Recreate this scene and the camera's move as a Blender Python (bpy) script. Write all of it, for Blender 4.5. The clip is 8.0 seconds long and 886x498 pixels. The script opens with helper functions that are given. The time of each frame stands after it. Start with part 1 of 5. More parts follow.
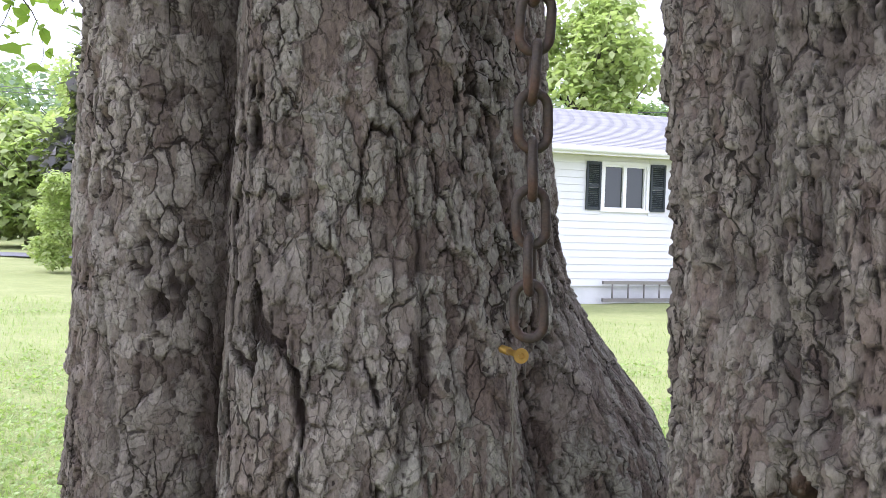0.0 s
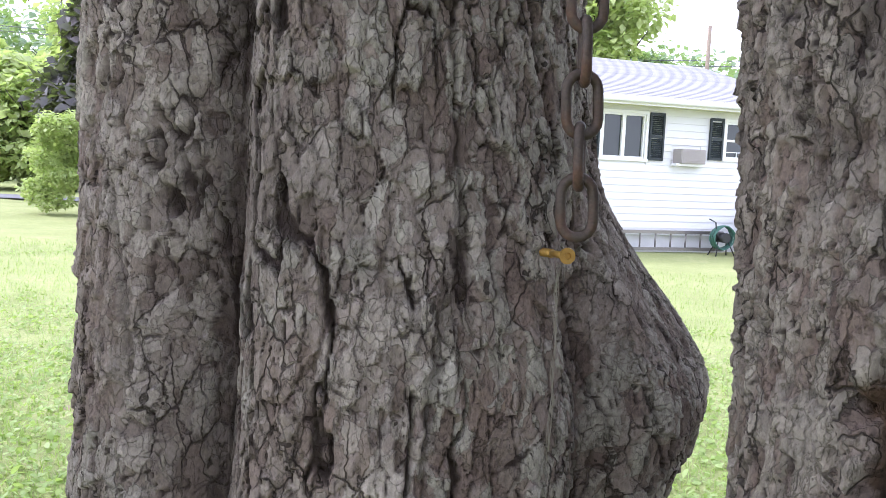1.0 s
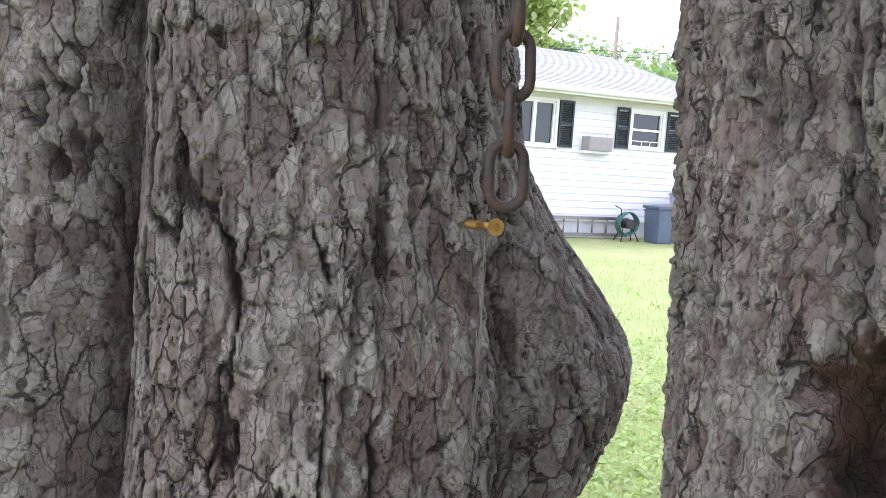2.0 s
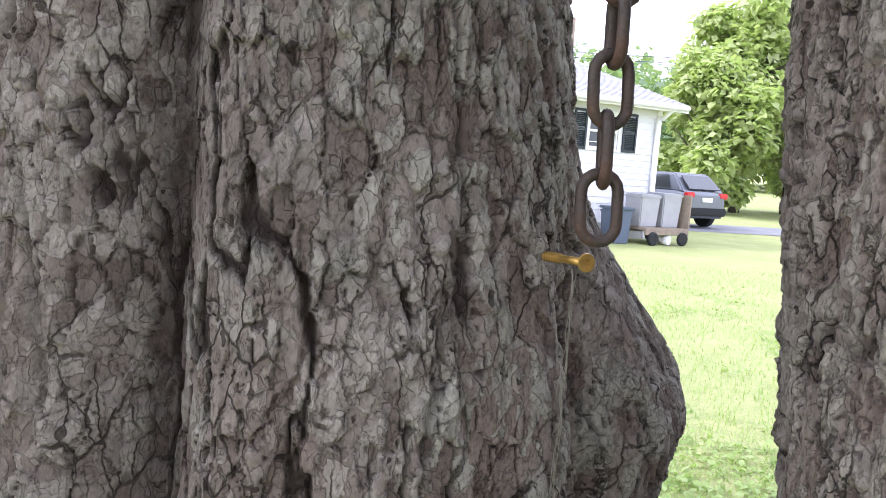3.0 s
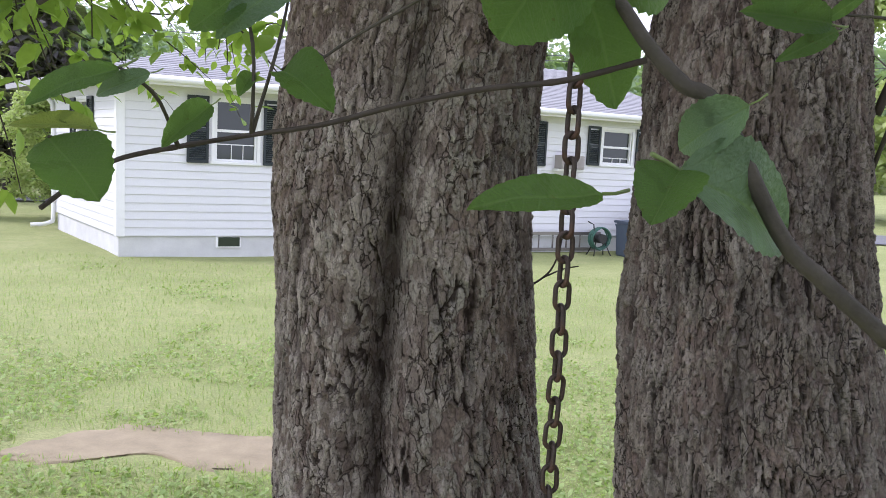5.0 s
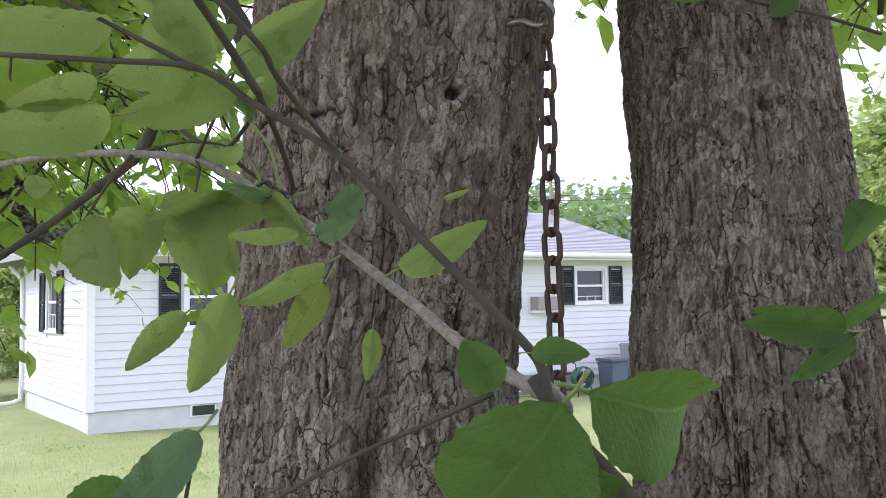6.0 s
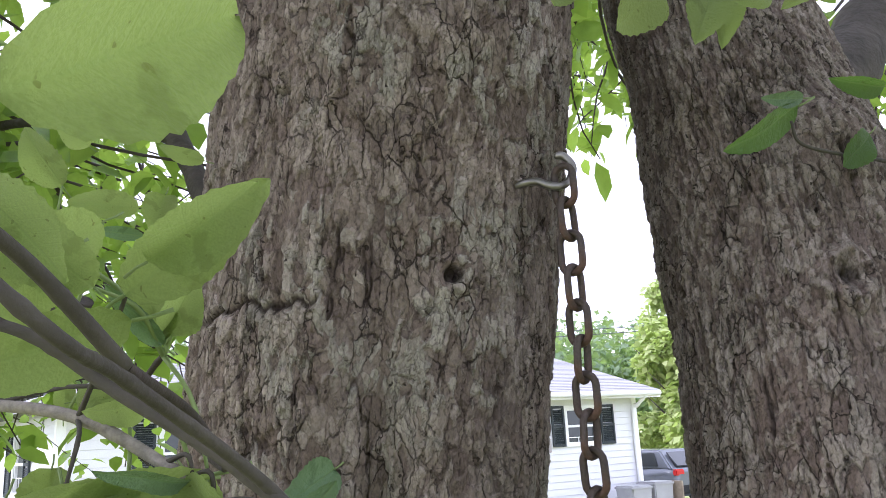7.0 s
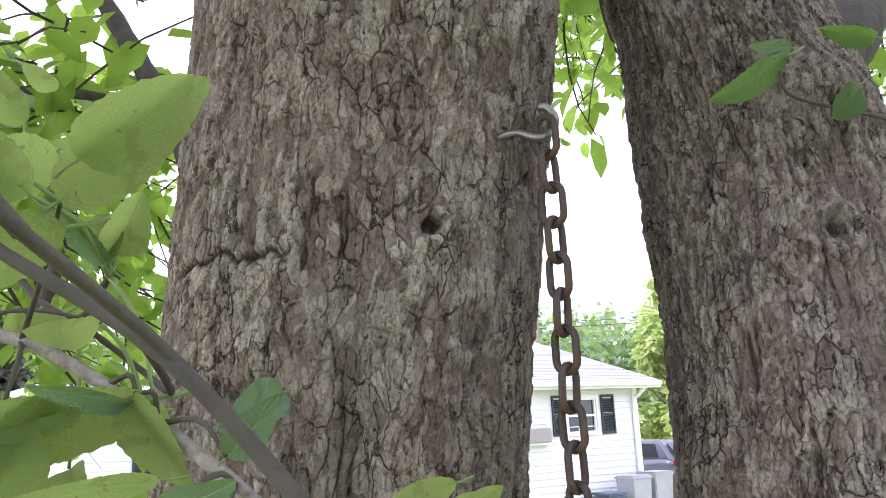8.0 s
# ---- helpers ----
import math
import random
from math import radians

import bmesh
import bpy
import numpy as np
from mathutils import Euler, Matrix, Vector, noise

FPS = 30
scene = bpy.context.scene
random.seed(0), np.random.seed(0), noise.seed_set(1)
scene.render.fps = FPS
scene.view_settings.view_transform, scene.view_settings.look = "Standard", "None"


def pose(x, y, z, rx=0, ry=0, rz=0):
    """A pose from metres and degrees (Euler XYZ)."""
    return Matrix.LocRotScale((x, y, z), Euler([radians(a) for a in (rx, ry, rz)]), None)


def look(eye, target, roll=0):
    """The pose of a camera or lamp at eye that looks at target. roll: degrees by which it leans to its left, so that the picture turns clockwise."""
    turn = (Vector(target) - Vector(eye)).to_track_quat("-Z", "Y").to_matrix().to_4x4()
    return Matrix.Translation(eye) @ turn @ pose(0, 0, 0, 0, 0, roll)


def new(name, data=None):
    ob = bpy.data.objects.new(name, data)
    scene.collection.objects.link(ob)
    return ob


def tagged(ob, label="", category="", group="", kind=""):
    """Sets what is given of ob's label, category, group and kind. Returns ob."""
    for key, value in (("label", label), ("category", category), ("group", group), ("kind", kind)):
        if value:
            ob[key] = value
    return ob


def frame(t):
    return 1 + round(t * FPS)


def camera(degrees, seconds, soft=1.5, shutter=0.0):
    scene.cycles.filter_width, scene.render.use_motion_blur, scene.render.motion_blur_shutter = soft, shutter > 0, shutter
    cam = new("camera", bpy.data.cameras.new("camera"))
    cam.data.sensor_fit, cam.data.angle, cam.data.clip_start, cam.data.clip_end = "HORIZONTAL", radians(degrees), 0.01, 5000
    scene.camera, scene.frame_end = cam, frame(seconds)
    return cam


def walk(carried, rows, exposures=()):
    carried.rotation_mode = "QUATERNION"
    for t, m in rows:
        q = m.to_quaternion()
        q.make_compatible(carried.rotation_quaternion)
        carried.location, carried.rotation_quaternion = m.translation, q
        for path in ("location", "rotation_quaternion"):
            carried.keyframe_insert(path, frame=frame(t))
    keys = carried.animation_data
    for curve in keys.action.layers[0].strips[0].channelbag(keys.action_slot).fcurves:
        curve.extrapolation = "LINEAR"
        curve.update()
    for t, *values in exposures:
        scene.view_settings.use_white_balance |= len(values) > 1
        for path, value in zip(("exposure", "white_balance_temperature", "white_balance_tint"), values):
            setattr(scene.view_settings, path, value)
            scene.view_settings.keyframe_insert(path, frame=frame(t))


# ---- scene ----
cam = camera(57.8, 8.0, 0.8)
PATH = [
    (0, (0.078, 0.174, 1.394), (-0.161, 2.158, 1.322), 1.8),
    (0.5, (0.067, 0.186, 1.363), (-0.165, 2.162, 1.16), 2.6),
    (1, (0.053, 0.201, 1.364), (-0.168, 2.178, 1.163), 2.5),
    (1.5, (0.045, 0.215, 1.364), (-0.031, 2.202, 1.149), 3.0),
    (1.7, (0.047, 0.22, 1.362), (0.021, 2.208, 1.14), 3.2),
    (2.8, (0.017, 0.257, 1.336), (0.064, 2.243, 1.103), 4.6),
    (3, (-0.011, 0.26, 1.364), (0.102, 2.244, 1.137), 4.3),
    (3.2, (-0.034, 0.24, 1.431), (0.152, 2.214, 1.164), 5.0),
    (3.5, (-0.048, 0.157, 1.526), (0.231, 2.106, 1.176), 7.1),
    (4, (-0.04, -0.052, 1.637), (0.185, 1.893, 1.226), 7.5),
    (4.2, (-0.031, -0.116, 1.67), (0.128, 1.835, 1.261), 7.4),
    (5.3, (-0.09, -0.219, 1.83), (0.0, 1.774, 1.684), 0.7),
    (5.5, (-0.088, -0.196, 1.864), (0.024, 1.799, 1.778), -0.8),
    (5.7, (-0.071, -0.159, 1.879), (0.022, 1.838, 1.888), -1.2),
    (6, (-0.069, -0.114, 1.924), (0.047, 1.879, 2.042), -0.9),
    (6.5, (-0.054, -0.033, 1.964), (0.089, 1.926, 2.339), -1.6),
    (7, (-0.071, 0.043, 1.993), (0.096, 1.983, 2.452), -3.0),
    (7.5, (-0.075, 0.058, 1.99), (0.096, 1.999, 2.443), -2.9),
    (8, (-0.054, 0.06, 1.969), (0.106, 2.006, 2.405), -2.6),
]
EXPOSURE = [(0, 1.35, 5700), (1, 1.5, 5650), (1.5, 1.55, 5620), (3, 1.6, 5700), (3.5, 1.45, 5850), (4, 1.28, 5950), (4.2, 1.15, 5900), (5.3, 0.75, 5750), (6, 0.92, 5650), (6.5, 1.12, 5600), (7, 1.32, 5700), (7.5, 1.5, 5700), (8, 1.6, 5750)]
walk(cam, [(t, look(eye, target, roll)) for t, eye, target, roll in PATH], [(t, stops, warmth, 25) for t, stops, warmth in EXPOSURE])

# ---------------------------------------------------------------- world and light
world = bpy.data.worlds.new("overcast_sky")
scene.world = world
world.use_nodes = True
wn, wl = world.node_tree.nodes, world.node_tree.links
sky = wn.new("ShaderNodeTexSky")
sky.sky_type, sky.sun_disc = "NISHITA", False
sky.sun_elevation, sky.sun_rotation = radians(40), radians(-95)
grey = wn.new("ShaderNodeMix")
grey.data_type = "RGBA"
grey.inputs[0].default_value = 0.86
grey.inputs[7].default_value = (9.0, 9.3, 9.7, 1)
wl.new(sky.outputs[0], grey.inputs[6])
back = wn["Background"]
wl.new(grey.outputs[2], back.inputs[0])
back.inputs[1].default_value = 0.12

sun_data = bpy.data.lights.new("sun", "SUN")
sun_data.energy, sun_data.angle, sun_data.color = 1.5, radians(12), (1.0, 0.96, 0.9)
sun = new("sun", sun_data)
sun.matrix_world = look((-12, 3, 10.1), (0, 4, 0))

# ---------------------------------------------------------------- small helpers


def smooth01(a, b, x):
    k = np.clip((x - a) / (b - a), 0, 1)
    return k * k * (3 - 2 * k)


def hashed(i, j, seed):
    """Two pseudo-random numbers in 0..1 for each pair of whole numbers."""
    a = np.sin(i * 127.1 + j * 311.7 + seed * 74.7) * 43758.5453
    b = np.sin(i * 269.5 + j * 183.3 + seed * 37.3) * 28001.8384
    return a - np.floor(a), b - np.floor(b)


def value_noise(u, v, seed):
    i, j = np.floor(u), np.floor(v)
    fu, fv = u - i, v - j
    fu, fv = fu * fu * (3 - 2 * fu), fv * fv * (3 - 2 * fv)
    g = lambda a, b: hashed(i + a, j + b, seed)[0]
    return (g(0, 0) * (1 - fu) + g(1, 0) * fu) * (1 - fv) + (g(0, 1) * (1 - fu) + g(1, 1) * fu) * fv - 0.5


def fbm(u, v, seed, octaves=4):
    total, amp = 0.0, 1.0
    for k in range(octaves):
        total = total + amp * value_noise(u * 2 ** k + 3.7 * k, v * 2 ** k + 1.3 * k, seed + k)
        amp *= 0.5
    return total


def cells(u, v, cu, cv, seed):
    """Cracked plates of about cu by cv: distance to the nearest edge, a random number of the plate, the place within it."""
    a, b = u / cu, v / cv
    i, j = np.floor(a), np.floor(b)
    f1, f2 = np.full(a.shape, 9.0), np.full(a.shape, 9.0)
    pid, lu, lv = np.zeros(a.shape), np.zeros(a.shape), np.zeros(a.shape)
    for di in (-1, 0, 1):
        for dj in (-1, 0, 1):
            p, q = hashed(i + di, j + dj, seed)
            du, dv = a - (i + di + 0.1 + 0.8 * p), b - (j + dj + 0.1 + 0.8 * q)
            d = np.hypot(du, dv)
            near = d < f1
            f2 = np.where(near, f1, np.minimum(f2, d))
            pid, lu, lv = np.where(near, p * 0.61 + q * 0.39, pid), np.where(near, du, lu), np.where(near, dv, lv)
            f1 = np.where(near, d, f1)
    return f2 - f1, pid, lu, lv


def grid_mesh(name, pts, closed, attrs=()):
    """A sheet of quads from an array rows x columns x 3."""
    nr, nc = pts.shape[:2]
    mesh = bpy.data.meshes.new(name)
    idx = np.arange(nr * nc).reshape(nr, nc)
    if closed:
        right = np.roll(idx, -1, axis=1)
        quads = np.stack([idx[:-1], right[:-1], right[1:], idx[1:]], axis=-1).reshape(-1, 4)
    else:
        quads = np.stack([idx[:-1, :-1], idx[:-1, 1:], idx[1:, 1:], idx[1:, :-1]], axis=-1).reshape(-1, 4)
    n = len(quads)
    mesh.vertices.add(nr * nc)
    mesh.vertices.foreach_set("co", pts.reshape(-1).astype(np.float32))
    mesh.loops.add(n * 4)
    mesh.loops.foreach_set("vertex_index", quads.reshape(-1).astype(np.int32))
    mesh.polygons.add(n)
    mesh.polygons.foreach_set("loop_start", np.arange(0, n * 4, 4, dtype=np.int32))
    mesh.polygons.foreach_set("use_smooth", np.ones(n, dtype=bool))
    for key, values in attrs:
        mesh.attributes.new(key, "FLOAT", "POINT").data.foreach_set("value", values.reshape(-1).astype(np.float32))
    mesh.update(calc_edges=True)
    mesh.validate()
    return mesh


def faces_mesh(name, verts, faces, smooth=False):
    mesh = bpy.data.meshes.new(name)
    mesh.from_pydata(verts, [], faces)
    if smooth:
        mesh.polygons.foreach_set("use_smooth", np.ones(len(mesh.polygons), dtype=bool))
    mesh.update()
    return mesh


def add(name, mesh, material, parent=None, m=None, label=""):
    ob = new(name, mesh)
    if material and not mesh.materials:
        mesh.materials.append(material)
    if parent:
        ob.parent = parent
    if m is not None:
        ob.matrix_basis = m
    return tagged(ob, label)


def part(name, bm, material, parent, label="", m=None, smooth=False):
    mesh = bpy.data.meshes.new(name)
    bm.to_mesh(mesh)
    bm.free()
    if smooth:
        mesh.polygons.foreach_set("use_smooth", np.ones(len(mesh.polygons), dtype=bool))
    return add(name, mesh, material, parent, m, label)


def thing(name, label, category, m=None, group="", kind=""):
    ob = new(name)
    ob.empty_display_size = 0.1
    if m is not None:
        ob.matrix_basis = m
    return tagged(ob, label, category, group, kind)


def box(bm, x0, x1, y0, y1, z0, z1, bevel=0.0):
    made = bmesh.ops.create_cube(bm, size=1)["verts"]
    bmesh.ops.scale(bm, vec=(x1 - x0, y1 - y0, z1 - z0), verts=made)
    bmesh.ops.translate(bm, vec=((x0 + x1) / 2, (y0 + y1) / 2, (z0 + z1) / 2), verts=made)
    if bevel:
        edges = list({e for v in made for e in v.link_edges})
        bmesh.ops.bevel(bm, geom=edges, offset=bevel, segments=2, affect="EDGES")
    return bm


def boxed(x0, x1, y0, y1, z0, z1, bevel=0.0):
    return box(bmesh.new(), x0, x1, y0, y1, z0, z1, bevel)


def rod(bm, path, radii, sides=8, closed=False):
    """A tube along a list of points, with a radius for each."""
    pts = [Vector(p) for p in path]
    n = len(pts)
    rings, side = [], Vector((1, 0, 0))
    for i, p in enumerate(pts):
        if closed:
            t = (pts[(i + 1) % n] - pts[i - 1]).normalized()
        else:
            t = (pts[min(i + 1, n - 1)] - pts[max(i - 1, 0)]).normalized()
        side = side - t * side.dot(t)
        if side.length < 1e-4:
            side = t.orthogonal()
        side.normalize()
        up = t.cross(side)
        r = radii[i] if hasattr(radii, "__len__") else radii
        rings.append([bm.verts.new(p + side * (r * math.cos(a)) + up * (r * math.sin(a))) for a in (2 * math.pi * k / sides for k in range(sides))])
    last = n if closed else n - 1
    for i in range(last):
        a, b = rings[i], rings[(i + 1) % n]
        for k in range(sides):
            f = bm.faces.new((a[k], a[(k + 1) % sides], b[(k + 1) % sides], b[k]))
            f.smooth = True
    if not closed:
        bm.faces.new(rings[0][::-1])
        bm.faces.new(rings[-1])
    return bm


def curve_points(ctrl, n):
    """Points along a smooth curve through the control points."""
    c = [Vector(p) for p in ctrl]
    c = [2 * c[0] - c[1]] + c + [2 * c[-1] - c[-2]]
    out = []
    spans = len(c) - 3
    for k in range(n):
        s = k / (n - 1) * spans
        i = min(int(s), spans - 1)
        f = s - i
        p0, p1, p2, p3 = c[i:i + 4]
        out.append(0.5 * ((2 * p1) + (p2 - p0) * f + (2 * p0 - 5 * p1 + 4 * p2 - p3) * f * f + (3 * p1 - p0 - 3 * p2 + p3) * f ** 3))
    return out


# ---------------------------------------------------------------- materials


class Mat:
    """A node material with short ways to add nodes."""

    def __init__(self, name):
        self.mat = bpy.data.materials.new(name)
        self.mat.use_nodes = True
        self.n, self.l = self.mat.node_tree.nodes, self.mat.node_tree.links
        self.bsdf = self.n["Principled BSDF"]
        self.out = self.n["Material Output"]
        self.co = self.n.new("ShaderNodeTexCoord").outputs["Object"]

    def put(self, socket, value):
        if hasattr(value, "links") or hasattr(value, "is_linked"):
            self.l.new(value, socket)
        else:
            socket.default_value = value

    def noise(self, scale, detail=4, rough=0.55, co=None, stretch=None, distortion=0.0):
        t = self.n.new("ShaderNodeTexNoise")
        t.inputs["Scale"].default_value, t.inputs["Detail"].default_value = scale, detail
        t.inputs["Roughness"].default_value, t.inputs["Distortion"].default_value = rough, distortion
        src = co or self.co
        if stretch:
            mp = self.n.new("ShaderNodeMapping")
            mp.inputs["Scale"].default_value = stretch
            self.l.new(src, mp.inputs[0])
            src = mp.outputs[0]
        self.l.new(src, t.inputs["Vector"])
        return t.outputs["Fac"]

    def warped(self, *steps):
        """The place on the object, pushed about by noise of each scale and amount in turn."""
        co = self.co
        for scale, amount in steps:
            shift = self.n.new("ShaderNodeVectorMath")
            shift.operation = "SUBTRACT"
            shift.inputs[1].default_value = (0.5, 0.5, 0.5)
            self.l.new(self.colour_noise(scale), shift.inputs[0])
            push = self.n.new("ShaderNodeVectorMath")
            push.operation = "MULTIPLY_ADD"
            push.inputs[1].default_value = (amount, amount, amount)
            self.l.new(shift.outputs[0], push.inputs[0])
            self.l.new(co, push.inputs[2])
            co = push.outputs[0]
        return co

    def plates(self, scale, tall, co):
        """Cracked plates: the distance to the nearest crack and a random number for each plate."""
        mp = self.n.new("ShaderNodeMapping")
        mp.inputs["Scale"].default_value = (1, 1, tall)
        self.l.new(co, mp.inputs[0])
        out = []
        for feature, socket in (("DISTANCE_TO_EDGE", "Distance"), ("F1", "Color")):
            t = self.n.new("ShaderNodeTexVoronoi")
            t.feature = feature
            t.inputs["Scale"].default_value = scale
            self.l.new(mp.outputs[0], t.inputs["Vector"])
            out.append(t.outputs[socket])
        split = self.n.new("ShaderNodeSeparateColor")
        self.l.new(out[1], split.inputs[0])
        return out[0], split.outputs[0], split.outputs[1]

    def colour_noise(self, scale):
        t = self.n.new("ShaderNodeTexNoise")
        t.inputs["Scale"].default_value, t.inputs["Detail"].default_value = scale, 3
        self.l.new(self.co, t.inputs["Vector"])
        return t.outputs["Color"]

    def ramp(self, fac, stops):
        r = self.n.new("ShaderNodeValToRGB")
        e = r.color_ramp.elements
        while len(e) < len(stops):
            e.new(0.5)
        for k, (p, c) in enumerate(stops):
            e[k].position, e[k].color = p, (*c, 1) if hasattr(c, "__len__") else (c, c, c, 1)
        self.l.new(fac, r.inputs[0])
        return r.outputs[0]

    def mix(self, fac, a, b, mode="MIX"):
        m = self.n.new("ShaderNodeMix")
        m.data_type, m.blend_type = "RGBA", mode
        for socket, value in ((m.inputs[0], fac), (m.inputs[6], a), (m.inputs[7], b)):
            self.put(socket, (*value, 1) if isinstance(value, tuple) and len(value) == 3 else value)
        return m.outputs[2]

    def math(self, op, a, b=0.0):
        m = self.n.new("ShaderNodeMath")
        m.operation = op
        self.put(m.inputs[0], a), self.put(m.inputs[1], b)
        return m.outputs[0]

    def attr(self, name):
        a = self.n.new("ShaderNodeAttribute")
        a.attribute_name = name
        return a.outputs["Fac"]

    def random(self):
        return self.n.new("ShaderNodeObjectInfo").outputs["Random"]

    def island(self):
        return self.n.new("ShaderNodeNewGeometry").outputs["Random Per Island"]

    def bump(self, height, distance, strength=1.0):
        b = self.n.new("ShaderNodeBump")
        b.inputs["Strength"].default_value, b.inputs["Distance"].default_value = strength, distance
        self.l.new(height, b.inputs["Height"])
        self.l.new(b.outputs[0], self.bsdf.inputs["Normal"])

    def finish(self, colour, rough=0.7, metal=0.0, specular=0.4):
        self.put(self.bsdf.inputs["Base Color"], (*colour, 1) if isinstance(colour, tuple) and len(colour) == 3 else colour)
        self.put(self.bsdf.inputs["Roughness"], rough)
        self.put(self.bsdf.inputs["Metallic"], metal)
        self.bsdf.inputs["Specular IOR Level"].default_value = specular
        return self.mat


def bark_material(name, plate_a, plate_b, lichen_amount, inner_shade, brown=0.45, size=1.0):
    """Scaly bark: plates of grey and brown, dark cracks, grey-green lichen, bare brown patches and a speckled grain."""
    k = Mat(name)
    side = k.n.new("ShaderNodeSeparateXYZ")
    k.l.new(k.co, side.inputs[0])
    plate, relief = k.attr("plate"), k.attr("relief")
    patch = k.noise(9, 6, 0.62, stretch=(1, 1, 0.6))
    mottle = k.noise(75 * size, 7, 0.68, stretch=(1, 1, 0.55))
    # crisp plates and thin flakes over the carved relief
    ragged = k.warped((28, 0.016), (110, 0.0065), (420, 0.0022))
    edge, number, other = k.plates(78 * size, 0.42, ragged)
    thin_edge, thin_number, thin_other = k.plates(150 * size, 0.6, ragged)
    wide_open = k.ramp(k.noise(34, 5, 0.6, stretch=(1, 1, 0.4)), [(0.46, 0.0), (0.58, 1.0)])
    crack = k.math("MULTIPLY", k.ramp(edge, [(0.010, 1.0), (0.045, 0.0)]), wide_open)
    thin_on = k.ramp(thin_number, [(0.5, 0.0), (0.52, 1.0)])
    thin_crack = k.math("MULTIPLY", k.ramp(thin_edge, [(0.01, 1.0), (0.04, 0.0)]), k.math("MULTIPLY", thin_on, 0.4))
    plate = k.math("ADD", k.math("MULTIPLY", plate, 0.55), k.math("ADD", k.math("MULTIPLY", number, 0.24), k.math("MULTIPLY", k.math("MULTIPLY", thin_on, thin_other), 0.24)))
    tone = k.mix(k.ramp(plate, [(0.22, 0.0), (0.72, 1.0)]), plate_a, plate_b)
    bare = k.ramp(plate, [(0.25, 1.0), (0.5, 0.0)])
    tone = k.mix(k.math("MULTIPLY", bare, k.ramp(patch, [(0.38, 0.25), (0.6, brown + 0.3)])), tone, (0.165, 0.112, 0.092))
    tone = k.mix(k.ramp(patch, [(0.5, 0.0), (0.66, brown)]), tone, (0.285, 0.222, 0.188))
    young = k.ramp(k.math("ADD", k.math("MULTIPLY", side.outputs[2], 0.333), k.math("MULTIPLY", k.math("SUBTRACT", patch, 0.5), 0.25)), [(0.56, 0.0), (0.68, 1.0)])
    tone = k.mix(k.math("MULTIPLY", young, 0.8), tone, k.mix(k.ramp(plate, [(0.3, 0.0), (0.7, 1.0)]), (0.160, 0.120, 0.098), (0.320, 0.260, 0.214)))
    lichen = k.math("MULTIPLY", k.ramp(k.math("ADD", k.noise(12, 8, 0.65), k.math("MULTIPLY", side.outputs[0], 0.45)), [(0.46, 0.0), (0.53, 1.0)]), k.ramp(plate, [(0.42, 0.0), (0.5, 1.0)]))
    tone = k.mix(k.math("MULTIPLY", lichen, lichen_amount), tone, (0.315, 0.312, 0.258))
    damp = k.ramp(k.noise(5.5, 5, 0.6, stretch=(1, 1, 0.35)), [(0.5, 0.0), (0.68, 0.55)])
    tone = k.mix(damp, tone, tuple(0.6 * c for c in plate_a))
    tone = k.mix(k.math("MULTIPLY", k.ramp(k.noise(7, 4), [(0.6, 0.0), (0.72, 0.3)]), k.ramp(plate, [(0.4, 0.0), (0.6, 1.0)])), tone, (0.48, 0.43, 0.385))
    tone = k.mix(0.55, tone, k.ramp(mottle, [(0.32, 0.62), (0.5, 1.0), (0.68, 1.22)]), "MULTIPLY")
    grain = k.noise(430, 7, 0.8, stretch=(1, 1, 0.6))
    tone = k.mix(0.8, tone, k.ramp(grain, [(0.33, 0.6), (0.67, 1.36)]), "MULTIPLY")
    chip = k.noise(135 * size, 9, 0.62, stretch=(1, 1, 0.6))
    # thin dark line beside each chip edge, painting the shade of an undercut
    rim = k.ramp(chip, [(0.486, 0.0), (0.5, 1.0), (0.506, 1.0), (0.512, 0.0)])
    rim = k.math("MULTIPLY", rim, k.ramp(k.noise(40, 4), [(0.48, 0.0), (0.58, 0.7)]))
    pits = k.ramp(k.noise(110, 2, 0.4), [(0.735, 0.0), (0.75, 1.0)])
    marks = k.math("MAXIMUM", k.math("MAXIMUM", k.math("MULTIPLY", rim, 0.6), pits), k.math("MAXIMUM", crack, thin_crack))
    # cracks and pits bare dark under-bark; crevice shade is mixed into the same colour
    tone = k.mix(k.math("MULTIPLY", marks, 0.82), tone, tuple(0.6 * c for c in inner_shade))
    tone = k.mix(k.ramp(relief, [(0.08, 0.95), (0.5, 0.35), (0.8, 0.0)]), tone, inner_shade)
    rot = k.ramp(k.math("SUBTRACT", relief, 1.0), [(0.0, 0.0), (0.35, 0.6), (0.6, 1.0)])
    tone = k.mix(rot, tone, k.ramp(k.noise(60, 5, 0.7, stretch=(1, 1, 0.4)), [(0.35, (0.02, 0.015, 0.012)), (0.65, (0.13, 0.078, 0.05))]))
    height = k.math("ADD", k.math("MULTIPLY", k.ramp(chip, [(0.49, 0.0), (0.51, 1.0)]), 0.5), k.math("MULTIPLY", mottle, 0.8))
    height = k.math("ADD", height, k.math("ADD", k.math("MULTIPLY", number, 1.6), k.math("MULTIPLY", thin_on, 0.9)))
    height = k.math("SUBTRACT", height, k.math("MULTIPLY", marks, 1.3))
    height = k.math("ADD", height, k.math("MULTIPLY", grain, 0.6))
    k.bump(height, 0.0019, 1.0)
    return k.finish(tone, 0.92, 0.0, 0.22)


